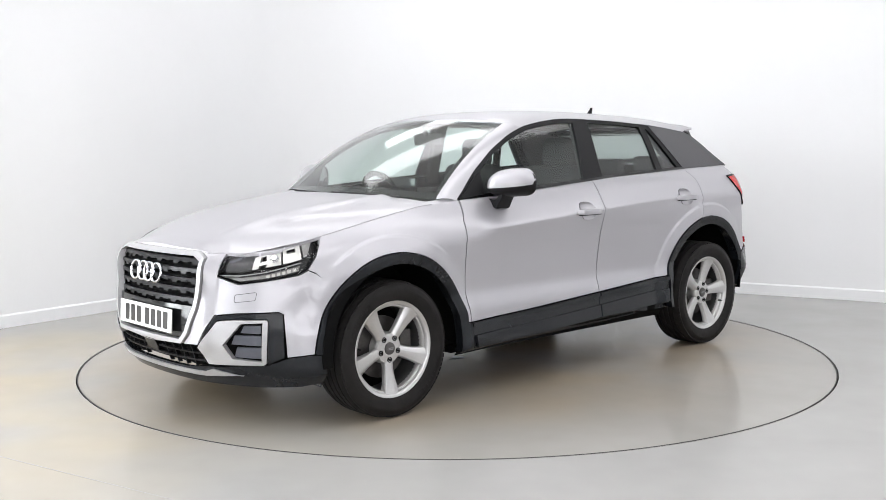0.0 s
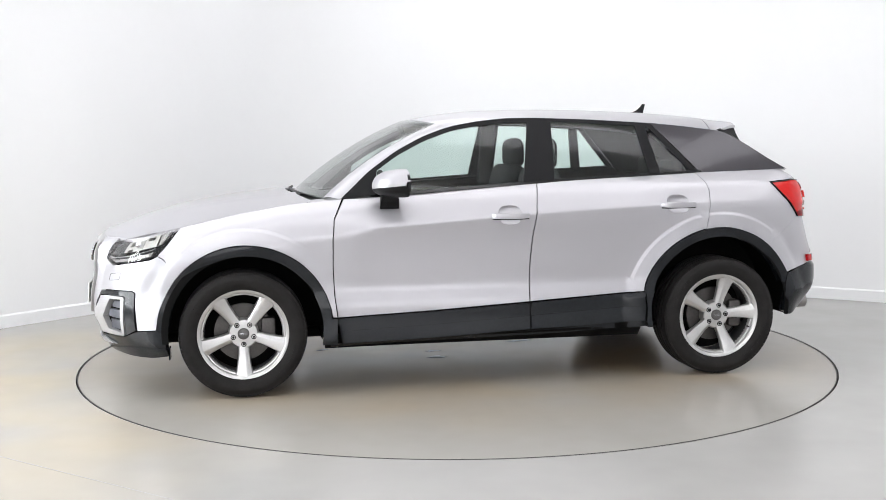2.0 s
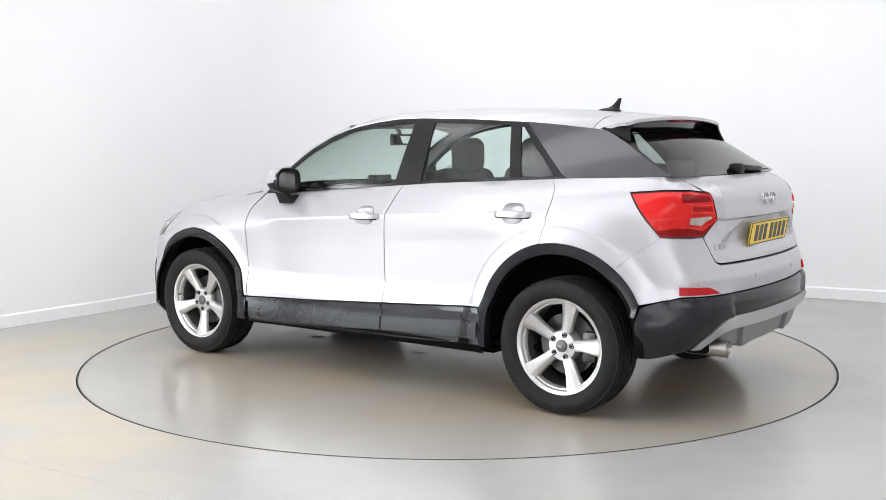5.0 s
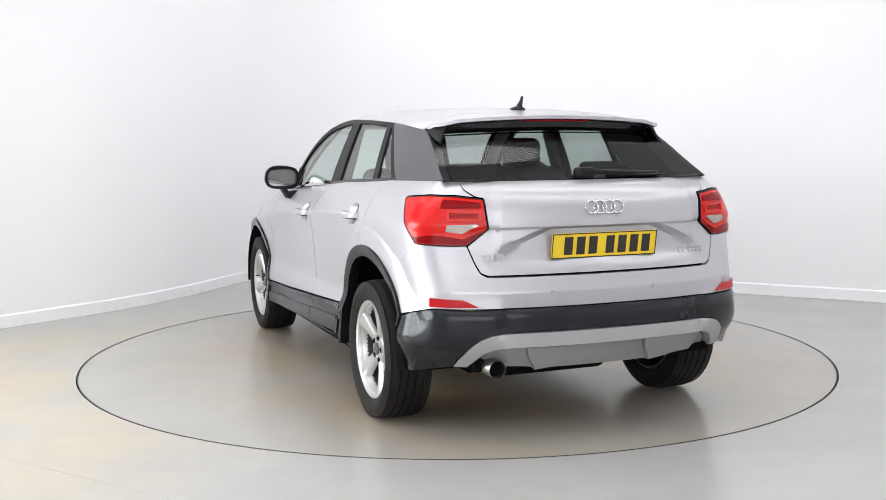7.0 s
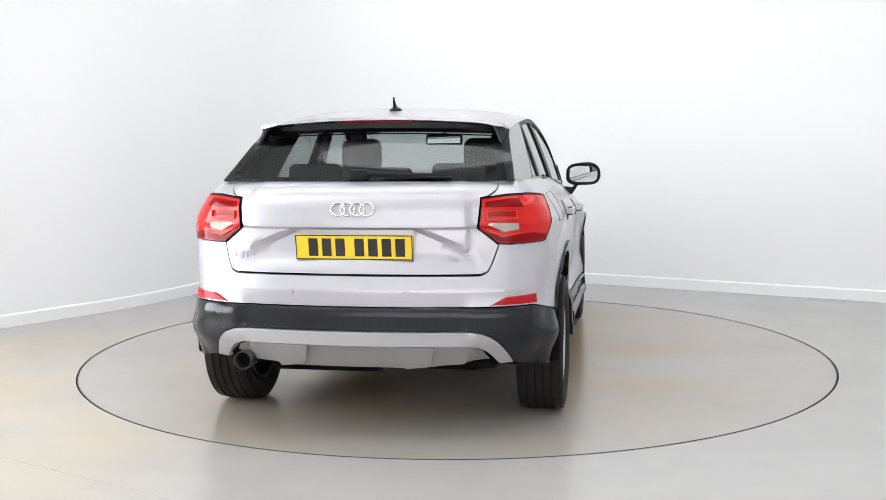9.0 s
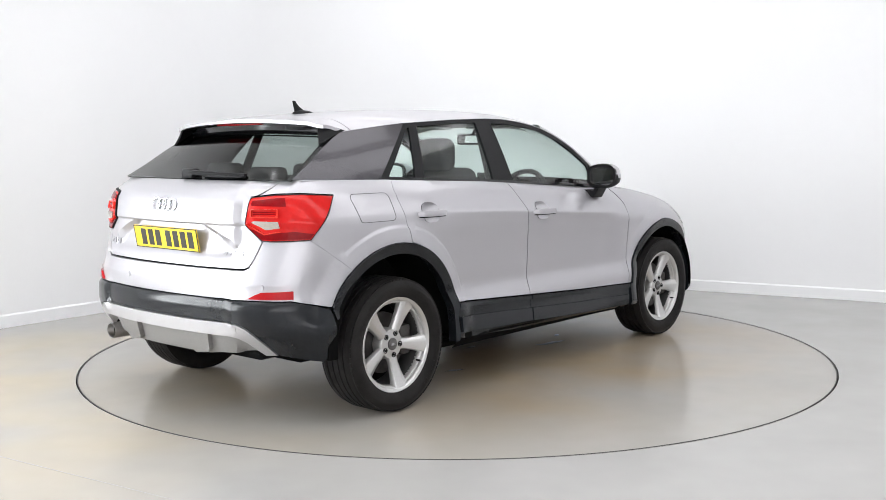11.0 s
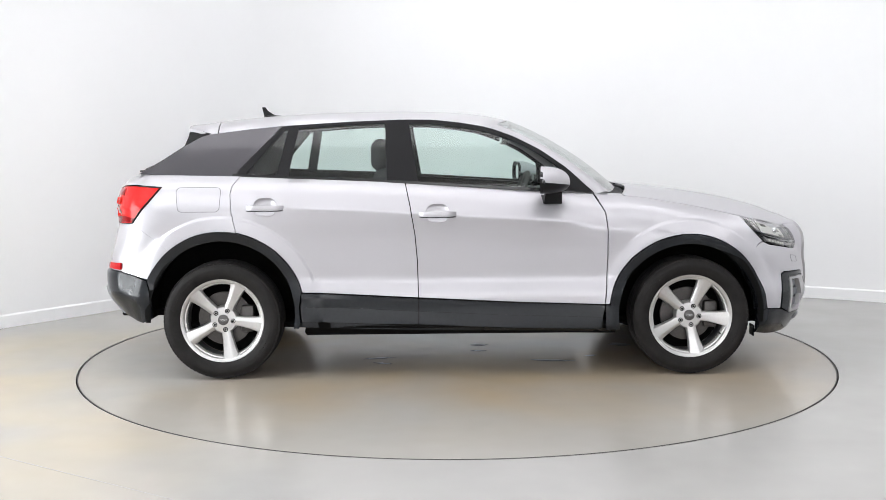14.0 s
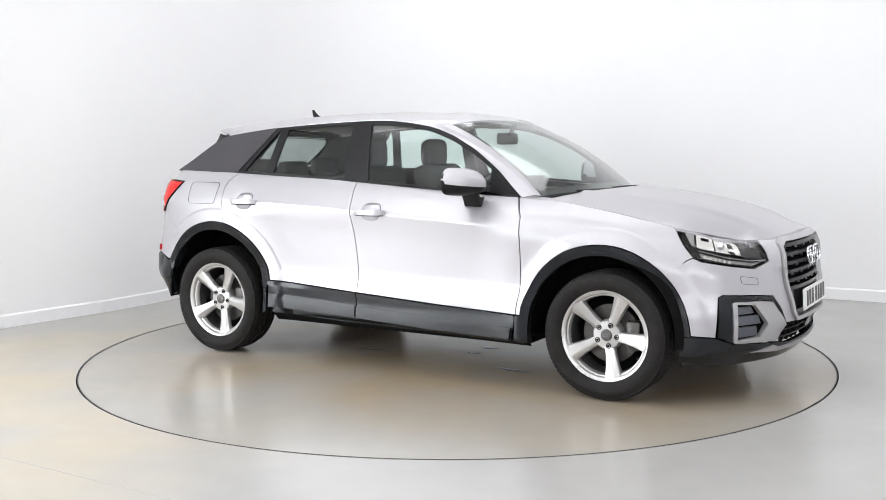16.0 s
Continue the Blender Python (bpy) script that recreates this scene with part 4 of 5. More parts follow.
    part("tow_cover", panel([(sr(-0.475), 0.488), (sr(-0.545), 0.488), (sr(-0.545), 0.455), (sr(-0.475), 0.455)], band, off=0.0145, rim=0.004, grid=0.05), SATIN, car)
    for flip in (False, True):
        f = flipped if flip else (lambda b: b)
        part("reflector", f(panel([(sr(0.778), 0.650), (sr(0.66), 0.644), (sr(0.635), 0.634), (sr(0.585), 0.607), (sr(0.778), 0.607)], band, off=0.013, rim=0.012, grid=0.012, step=0.012)), MIDRED, car, "deep red rear reflector")
    for y in (0.70, 0.275, -0.225, -0.66):
        px, py, pz = band(sr(y), 0.662, 0.001)
        part("parking_sensor", lathe([(0, 0.0001), (-0.001, 0.010), (0.002, 0.0115), (0.004, 0.0115)], 16, "x"), PAINT, car, at=pose(px - 0.001, py, pz, 0, 0, -25 * y))
    # fuel flap on the right side
    fl = []
    for cx, cz, a0 in ((-1.322, 1.039, 0), (-1.522, 1.040, 90), (-1.505, 0.956, 180), (-1.322, 0.956, 270)):
        fl += [(sx(cx + 0.025 * math.cos(radians(a0 + 15 * k))), cz + 0.025 * math.sin(radians(a0 + 15 * k))) for k in range(7)]
    part("fuel_flap", flipped(panel(fl, band, holes=[inset(densify(fl, 0.02), 0.0025)], off=0.0012, rim=0.002, gap=0, grid=0.2, step=0.01)), BARREL, car, "thin joint round the fuel flap")
    for x0, x1 in ((0.818, -0.210), (-0.216, -0.858)):
        xs = np.linspace(x0, x1, 12)
        top = np.interp(xs, [-0.856, -0.5, -0.213, 0.3, 0.818], [0.480, 0.460, 0.444, 0.416, 0.399])
        pair("cladding_strip", panel(S(*zip(xs, top + 0.002)) + S(*zip(xs[::-1], top[::-1] - 0.026)), band, off=0.0145, rim=0.014, grid=0.03), CLAD, car)
    # inner shell behind the joints
    rows = []
    for z in np.linspace(0.24, 1.0, 20):
        ss = [s for s in np.linspace(0, 2 * LEN, 150, endpoint=False)]
        rows.append([band(s, z + (float(TOP(s if s <= LEN else 2 * LEN - s)) - 1.0) * ((z - 0.24) / 0.76) - 0.006, -0.03) for s in ss])
    bm = loft(rows, closed=True)
    kill = []
    for f in bm.faces:
        c = f.calc_center_median()
        if math.hypot(c.x - ARCH_F[0], c.z - ARCH_F[1]) < R_FO - 0.01 or math.hypot(c.x - ARCH_R[0], c.z - ARCH_R[1]) < R_RO - 0.01:
            kill.append(f)
        elif abs(c.y) < 0.45 and c.x > 1.9 or (c.x < -1.6 and c.z < 0.6):
            kill.append(f)
        elif c.x > 1.65 and 0.66 < c.z:
            kill.append(f)
    bmesh.ops.delete(bm, geom=kill, context="FACES")
    part("inner_shell", bm, DARK, car)


def make_upper():
    # windscreen
    def screen(u, v, off=0.0):
        bx, by, bz = 0.985 - 0.115 * u * u, 0.668 * u, 1.032 - 0.018 * u * u
        tx, ty, tz = 0.345 - 0.105 * u * u, 0.535 * u, 1.432 - 0.028 * u * u
        w = 4 * v * (1 - v)
        return (bx + (tx - bx) * v + 0.022 * w + 0.5 * off, by + (ty - by) * v, bz + (tz - bz) * v + 0.028 * w + 0.85 * off)
    us, vs = np.linspace(-1, 1, 25), np.linspace(0, 1, 15)
    g = part("windscreen", loft([[screen(u, v) for u in us] for v in vs]), SCREEN, car, "clear raked windscreen")
    g.visible_shadow = False
    rim = [(-1, 0), (1, 0), (1, 1), (-1, 1)]
    part("screen_border", panel(rim, lambda u, v, off: screen(u, v, off), holes=[[(-0.955, 0.07), (0.955, 0.07), (0.945, 0.955), (-0.945, 0.955)]], off=-0.007, rim=0, gap=0, grid=0.08, step=0.03), GLOSS, car)
    part("cowl", loft([[(1.03 - 0.11 * u * u, 0.70 * u, 1.012 - 0.015 * u * u) for u in us], [(0.97 - 0.115 * u * u, 0.69 * u, 1.006 - 0.018 * u * u) for u in us], [(0.93 - 0.11 * u * u, 0.67 * u, 1.03 - 0.018 * u * u) for u in us]]), TRIM, car, "black wiper cowl")
    for y0, y1 in ((0.52, -0.02), (0.02, -0.46)):
        part("wiper", tube([(1.01 - 0.12 * y * y, y, 1.024 + 0.010 * math.sin(3 * abs(y - y0))) for y in np.linspace(y0, y1, 8)], 0.007, 6), TRIM, car)
    # A-pillars
    ks = np.linspace(0, 1, 24)
    rows = [[], [], []]
    for k in ks:
        ix, iy, iz = screen(1.0, k)
        ox = 0.785 - 0.585 * k
        oz = float(DLO_TOP(ox)) if k > 0 else 1.006
        oy = glass_y(ox, oz) + 0.004
        rows[0].append((ix, iy, iz))
        rows[1].append((ix * 0.5 + ox * 0.5 + 0.012, iy * 0.5 + oy * 0.5 + 0.020, iz * 0.5 + oz * 0.5 + 0.016))
        rows[2].append((ox, oy, oz))
    smoothrows = []
    for w in np.linspace(0, 1, 9):
        smoothrows.append([tuple((1 - w) ** 2 * a + 2 * w * (1 - w) * b + w * w * c for a, b, c in zip(p, q, r)) for p, q, r in zip(*rows)])
    pair("a_pillar", loft(smoothrows), PAINT, car)
    # wing corner between bonnet, pillar and door
    bm = loft([[(0.775 + 0.17 * k, glass_y(0.775, 1.01) + 0.012 - 0.0 * k, 1.009 - 0.02 * k) for k in np.linspace(0, 1, 6)], [(0.80 + 0.15 * k, 0.665, 1.015 - 0.012 * k) for k in np.linspace(0, 1, 6)]])
    pair("wing_corner", bm, PAINT, car)
    # roof
    xs = np.linspace(0.20, -1.34, 46)
    edge = [(x, glass_y(x, float(DLO_TOP(x))) + 0.004) for x in xs]
    front = [(0.345 - 0.105 * u * u, 0.535 * u) for u in np.linspace(-1, 1, 15)]
    rear = [(-1.34 - 0.03 * (1 - (y / 0.6) ** 2), y) for y in np.linspace(0.57, -0.57, 12)]
    part("roof", panel(front + edge + rear + [(x, -y) for x, y in edge[::-1]], roof_z, grid=0.045, rim=0.012, gap=0.0), PAINT, car, "smooth silver roof")
    part("headliner", panel([(0.30, -0.50), (0.30, 0.50), (-1.35, 0.50), (-1.35, -0.50)], roof_z, grid=0.1, rim=0, off=-0.045), LINER, car)
    # spoiler with black fins and high brake lamp
    def wing_z(x, y, off=0.0):
        z = float(ROOF_MID(x)) + 0.006 + 0.010 * float(ease(-x, 1.44, 1.6)) - 0.022 * (y / 0.5) ** 2 - 0.010 * float(ease(abs(y), 0.49, 0.57))
        k = float(ease(-x, 1.36, 1.50))
        return (x, y, (1 - k) * roof_z(x, y)[2] + k * z + off)
    flank = [(x, glass_y(x, float(DLO_TOP(x))) + 0.004 - 0.022 * float(ease(-x, 1.40, 1.55))) for x in np.linspace(-1.345, -1.508, 10)]
    sp = [(-1.344 - 0.03 * (1 - (y / 0.6) ** 2), y) for y in np.linspace(-0.57, 0.57, 18)] + flank + [(-1.518 - 0.045 * (1 - (y / 0.56) ** 2), y) for y in np.linspace(0.535, -0.535, 18)] + [(x, -y) for x, y in flank[::-1]]
    part("spoiler", panel(sp, wing_z, grid=0.03, rim=0.016, gap=0.0015), PAINT, car, "silver roof spoiler")
    un = [(-1.43, y) for y in np.linspace(-0.57, 0.57, 12)] + [(-1.508 - 0.042 * (1 - (y / 0.56) ** 2), y) for y in np.linspace(0.55, -0.55, 12)]
    part("spoiler_underside", panel(un, lambda x, y, off: wing_z(x, y, off - 0.0145), grid=0.04, rim=0.004), TRIM, car)
    # rear window, black above, lamp, wiper
    EDGE = [(-1.790, 1.134), (-1.675, 1.20), (-1.55, 1.281), (-1.472, 1.326), (-1.42, 1.352)]
    ez = [z for x, z in EDGE]
    ex = [x for x, z in EDGE]

    def back(u, z, off=0.0):
        e = float(np.interp(z, ez, ex))
        y = glass_y(e, z) + 0.006
        return (e - 0.068 * (1 - u * u) + 0.0 - 0.8 * off, y * u, z + 0.018 * (1 - u * u) * float(ease(z, 1.15, 1.35)) + 0.6 * off)
    us = np.linspace(-1, 1, 25)
    g = part("rear_window", loft([[back(u, z) for u in us] for z in np.linspace(1.134, 1.334, 9)]), REARGLASS, car, "tinted rear window")
    g.visible_shadow = False
    part("rear_border", panel([(-1, 1.134), (1, 1.134), (1, 1.334), (-1, 1.334)], back, holes=[[(-0.95, 1.141), (0.95, 1.141), (0.93, 1.328), (-0.93, 1.328)]], off=-0.008, rim=0, gap=0, grid=0.06, step=0.02), GLOSS, car)
    part("upper_black_panel", loft([[back(u, z) for u in us] for z in np.linspace(1.334, 1.352, 4)] + [[(-1.44 - 0.055 * (1 - u * u), 0.545 * u, 1.372 + 0.03 * (1 - u * u)) for u in us]]), GLOSS, car, "gloss black panel under the spoiler")
    for sgn in (1, -1):
        bm = loft([[(-1.385, sgn * 0.606, 1.362), (-1.450, sgn * 0.590, 1.380), (-1.512, sgn * 0.548, 1.386)], [(-1.405, sgn * 0.608, 1.356), (-1.462, sgn * 0.597, 1.352), (-1.522, sgn * 0.568, 1.340)], [(-1.425, sgn * 0.611, 1.351), (-1.478, sgn * 0.603, 1.326), (-1.538, sgn * 0.588, 1.296)]])
        part("spoiler_fin", solid(bm, 0.010), TRIM, car, "black fin beside the rear window")
    part("brake_lamp", boxed(-1.560, -1.528, -0.17, 0.17, 1.394, 1.402, 0.003, 1), DEEPRED, car, "high brake lamp")
    part("wiper", tube([(-1.845, 0.03, 1.15), (-1.857, 0.0, 1.165), (-1.857, -0.10, 1.162), (-1.84, -0.25, 1.155), (-1.815, -0.38, 1.152)], 0.012, 8), TRIM, car, "black rear wiper")
    part("wiper_blade", boxed(-1.855, -1.825, -0.40, -0.10, 1.143, 1.152, 0.003, 1), TRIM, car)
    part("wiper_mount", boxed(-1.868, -1.81, -0.03, 0.06, 1.135, 1.185, 0.015, 2), TRIM, car)
    # windows at the sides
    def top_of(x, d):
        return float(DLO_TOP(x)) - d
    fw = [(0.60, belt(0.60) + 0.012)] + [(x, top_of(x, 0.028)) for x in np.linspace(0.585, -0.262, 34)] + [(-0.212, belt(-0.212) + 0.012)]
    rw = [(-0.385, belt(-0.385) + 0.012), (-0.396, top_of(-0.396, 0.022))] + [(x, top_of(x, 0.022)) for x in np.linspace(-0.45, -0.885, 12)] + [(-0.937, belt(-0.937) + 0.012)]
    qw = [(-1.0, belt(-1.0) + 0.012), (-0.945, top_of(-0.945, 0.026)), (-0.965, top_of(-0.965, 0.03)), (-1.18, belt(-1.18) + 0.014)]
    outer = [(x, belt(x) - 0.006) for x in np.linspace(0.775, -1.245, 40)] + [(x, top_of(x, 0)) for x in np.linspace(-0.972, 0.775, 60)]
    pair("window_surround", panel(outer, side_glass, holes=[fw, rw, qw], off=0.003, rim=0.012, grid=0.04, gap=0.0, step=0.03), TRIM, car, "black window surround and pillars")
    for poly, n in ((fw, "front_window"), (rw, "rear_side_window"), (qw, "quarter_light")):
        for o in pair(n, panel(inset(poly, -0.006), side_glass, off=-0.006, rim=0, grid=0.06, gap=0), GLASS, car, "lightly tinted side window"):
            o.visible_shadow = False
    cp = [(-0.9735, top_of(-0.9735, 0.0)), (-1.15, top_of(-1.15, 0)), (-1.34, top_of(-1.34, 0)), (-1.42, 1.352), (-1.472, 1.326), (-1.55, 1.281), (-1.675, 1.20), (-1.785, 1.136), (-1.5, belt(-1.5) - 0.002), (-1.247, belt(-1.247) - 0.004)]
    pair("pillar_trim", panel([(-1.0, 1.385), (-1.34, 1.350), (-1.45, 1.325), (-1.72, 1.10), (-1.24, 1.09)], side_glass, off=-0.085, rim=0.0, grid=0.06), SOFT, car)
    pair("pillar_blade", panel(cp, side_glass, off=0.006, rim=0.015, grid=0.04, gap=0.0012), CPANEL, car, "dark grey blade on the rear pillar")
    pair("belt_seal", panel([(x, belt(x) + 0.010) for x in np.linspace(0.77, -1.25, 40)] + [(x, belt(x) - 0.004) for x in np.linspace(-1.25, 0.77, 40)], side_glass, off=0.008, rim=0.015, gap=0, grid=0.3), GLOSS, car)
    # belt shelf closing the body under the windows
    bm = loft([[(x, band(sx(x), belt(x) - 0.002)[1], belt(x) - 0.002) for x in np.linspace(0.80, -1.74, 50)], [(x, glass_y(x, belt(x)) - 0.02, belt(x) - 0.001) for x in np.linspace(0.80, -1.74, 50)]])
    pair("belt_shelf", bm, PAINT, car)
    # antenna
    z0 = float(ROOF_MID(-1.12)) - 0.004
    base = []
    for k, h in ((1.0, 0.0), (0.97, 0.007), (0.82, 0.014), (0.5, 0.019), (0.05, 0.021)):
        base.append([(-1.115 + 0.072 * k * math.cos(a), 0.030 * k * math.sin(a) * (1 - 0.35 * math.cos(a)), z0 + h + 0.006 * max(0, -math.cos(a)) * (1 - k)) for a in np.linspace(0, 2 * math.pi, 24, endpoint=False)])
    ant = part("antenna", loft(base, closed=True), TRIM, car, "black shark fin antenna")
    fin = []
    for h, x0, x1, w in ((0.012, -1.078, -1.178, 0.012), (0.024, -1.118, -1.180, 0.009), (0.040, -1.143, -1.184, 0.0065), (0.056, -1.160, -1.188, 0.005), (0.069, -1.169, -1.191, 0.0035), (0.071, -1.172, -1.188, 0.001)):
        fin.append([((x0 + x1) / 2 + (x0 - x1) / 2 * math.cos(a), w * math.sin(a), z0 + h) for a in np.linspace(0, 2 * math.pi, 16, endpoint=False)])
    part("fin", loft(fin, closed=True), TRIM, ant)


def make_wheel(phase):
    w = empty("wheel", car)
    R, W = 0.328, 0.105
    prof = [(-0.085, 0.225), (-0.108, 0.262), (-0.110, 0.290), (-0.100, 0.313), (-0.088, 0.323)]
    for c in (-0.056, -0.019, 0.019, 0.056):
        prof += [(c - 0.016, R), (c - 0.0045, R), (c - 0.0035, R - 0.007), (c + 0.0035, R - 0.007), (c + 0.0045, R)]
    prof += [(0.088, 0.323), (0.100, 0.313), (0.110, 0.290), (0.1105, 0.284), (0.108, 0.262), (0.097, 0.240), (0.085, 0.225)]
    part("tyre", lathe(prof, 96), RUBBER, w, "worn black tyre", sharp=30)
    # shoulder blocks of the tread
    bm = bmesh.new()
    for i in range(84):
        m = Matrix.Rotation(2 * math.pi * i / 84, 4, "Y")
        for s in (1, -1):
            box(bm, -0.0104, 0.0104, s * 0.090 - 0.010, s * 0.090 + 0.010, R - 0.020, R - 0.0068, m=m)
    tagged(part("tread", bm, RUBBER, w), kind="stuff")
    # raised marks on the sidewall
    bm = bmesh.new()
    for a0 in (35, 215):
        for k in range(9):
            box(bm, -0.006 - 0.002 * (k % 2), 0.006, 0.1085, 0.1112, 0.268, 0.286, m=Matrix.Rotation(radians(a0 + 5.2 * k), 4, "Y"))
    tagged(part("sidewall_mark", bm, RUBBER, w), kind="stuff")
    part("valve", lathe([(0.062, 0.0045), (0.085, 0.0045), (0.088, 0.003), (0.088, 0.0001)], 10), TRIM, w, at=Matrix.Rotation(radians(-phase - 97), 4, "Y") @ Matrix.Translation((0.198, 0, 0)))
    part("barrel", lathe([(-0.095, 0.226), (-0.10, 0.214), (-0.06, 0.205), (0.04, 0.199), (0.062, 0.203)], 64), BARREL, w)
    rim = [(0.040, 0.199), (0.066, 0.203), (0.0685, 0.205), (0.0695, 0.211), (0.082, 0.2135), (0.087, 0.217), (0.0915, 0.227), (0.0925, 0.231), (0.089, 0.2345), (0.080, 0.232)]
    part("rim", lathe(rim, 96), ALLOY, w, "silver alloy rim")
    part("brake_disc", lathe([(-0.005, 0.06), (-0.005, 0.150), (-0.025, 0.150), (-0.025, 0.06)], 48, closed=True), STEEL, w)
    part("brake_caliper", boxed(-0.165, -0.09, -0.045, 0.03, -0.075, 0.075, 0.015, 2), STEEL, w)
    part("barrel_back", lathe([(-0.09, 0.0001), (-0.09, 0.21)], 48), DARK, w)
    part("hub", lathe([(0.0, 0.0001), (0.0, 0.078), (0.044, 0.078), (0.055, 0.070), (0.058, 0.036), (0.058, 0.0001)], 40), ALLOY, w)
    part("hub_cap", lathe([(0.056, 0.0305), (0.064, 0.029), (0.066, 0.024), (0.066, 0.0001)], 32), HUBCAP, w, "dark grey hub cap")
    for k in range(4):
        part("cap_ring", lathe([(0.066, 0.0045), (0.068, 0.0045), (0.068, 0.006), (0.066, 0.006)], 14, closed=True), CHROME, w, at=Matrix.Translation(((k - 1.5) * 0.0082, 0, 0)))
    for i in range(5):
        a = radians(phase + 72 * i)
        # one spoke, drawn along +x, then turned
        rows = []
        for r, half, top, deep in ((0.050, 0.026, 0.058, 0.030), (0.10, 0.0265, 0.063, 0.028), (0.15, 0.032, 0.071, 0.030), (0.19, 0.039, 0.080, 0.036), (0.208, 0.044, 0.085, 0.04), (0.219, 0.050, 0.088, 0.05)):
            rows.append([(r, top - deep, -half - 0.003), (r, top - 0.013, -half), (r, top - 0.009, -half + 0.003), (r, top, -half * 0.30), (r, top + 0.0005, -half * 0.22), (r, top - 0.0045, half - 0.004), (r, top - 0.009, half), (r, top - deep, half + 0.003)])
        part("spoke", loft(rows), ALLOY, w, at=Matrix.Rotation(-a, 4, "Y"))
        b = a
        part("wheel_nut", lathe([(0.050, 0.0135), (0.0585, 0.0135), (0.0585, 0.0095), (0.050, 0.009), (0.050, 0.006), (0.062, 0.0055), (0.062, 0.0001)], 12), TRIM, w, at=Matrix.Translation((0.055 * math.cos(b), 0.002, 0.055 * math.sin(b))))
    return w


def make_wheels():
    phases = {(1, 1): 270, (-1, 1): 104, (1, -1): 66, (-1, -1): 65}
    for (fx, sy), ph in phases.items():
        w = make_wheel(ph if sy > 0 else 180 - ph)
        w.matrix_basis = pose(1.3005 * fx, (0.750 if fx > 0 else 0.765) * sy, 0.328, 0, 0, 0 if sy > 0 else 180)
    for (cx, cz), r in ((ARCH_F, 0.425), (ARCH_R, 0.435)):
        for sgn in (1, -1):
            rows = [[(cx + rr * math.cos(a), sgn * y, cz + rr * math.sin(a)) for a in np.linspace(-0.12, math.pi + 0.12, 32)] for y, rr in ((0.86, r - 0.035), (0.84, r), (0.50, r), (0.48, r - 0.1), (0.48, 0.02))]
            part("arch_liner", loft(rows), DARK, car)
    part("axle", lathe([(-0.70, 0.035), (0.70, 0.035)], 12), DARK, car, at=pose(-1.3005, 0, 0.30))
    part("underbody", boxed(-1.60, 1.75, -0.49, 0.49, 0.235, 0.29, 0.02, 1), DARK, car)
    part("underbody", boxed(-0.86, 0.84, -0.74, 0.74, 0.225, 0.26, 0.01, 1), DARK, car)
    part("underbody", boxed(-1.93, -1.58, -0.60, 0.60, 0.32, 0.36, 0.01, 1), DARK, car)
    part("rear_tray", boxed(-1.86, -1.50, -0.48, 0.20, 0.30, 0.345, 0.015, 2), DARK, car)
    part("undertray", boxed(1.70, 1.90, -0.45, 0.45, 0.226, 0.248, 0.008, 1), DARK, car)
    part("silencer", boxed(-1.88, -1.60, -0.1, 0.45, 0.27, 0.40, 0.05, 3), DARK, car)
    part("tailpipe", lathe([(0.0, 0.034), (-0.20, 0.036), (-0.203, 0.038), (-0.198, 0.041), (0.0, 0.041)], 40, "x"), PIPE, car, "sooty steel exhaust tailpipe", at=pose(-1.805, 0.52, 0.342))
    part("pipe_inside", lathe([(0, 0.0001), (0, 0.036)], 24, "x"), DARK, car, at=pose(-1.97, 0.52, 0.342))
    part("pipe_recess", boxed(-1.93, -1.80, 0.44, 0.60, 0.352, 0.425, 0.012, 2), DARK, car, "dark hollow round the tailpipe")
    pair("mud_flap", boxed(1.672, 1.680, 0.70, 0.775, 0.198, 0.262, 0.003, 1), CLAD, car)


def rings(n, parent, at, r=0.0435, gap=0.0605, thick=0.0055):
    """Four linked chrome rings in the yz plane."""
    for k in range(4):
        c = (k - 1.5) * gap
        part("badge_ring", tube([(0.0015 * (-1) ** k, c + r * math.cos(a), 0.92 * r * math.sin(a)) for a in np.linspace(0, 2 * math.pi, 28, endpoint=False)], thick, 8, True), CHROME, parent, at=at)


def plate(name, mat, w, h, at, label, border=False):
    p = part(name, boxed(-0.004, 0.004, -w / 2, w / 2, -h / 2, h / 2, 0.003, 1), mat, car, label, at=at)
    for y in (-0.205, -0.145, -0.085, -0.025, 0.06, 0.12, 0.18):
        part("plate_bar", boxed(0.0035, 0.0052, -y - 0.021, -y + 0.021, -0.0395, 0.0395, 0.0008, 1), INK, p)
    if border:
        for z in (-h / 2 + 0.003, h / 2 - 0.003):
            part("plate_edge", boxed(0.003, 0.0055, -w / 2, w / 2, z - 0.002, z + 0.002), INK, p)
        for y in (-w / 2 + 0.003, w / 2 - 0.003):
            part("plate_edge", boxed(0.003, 0.0055, y - 0.002, y + 0.002, -h / 2 + 0.005, h / 2 - 0.005), INK, p)


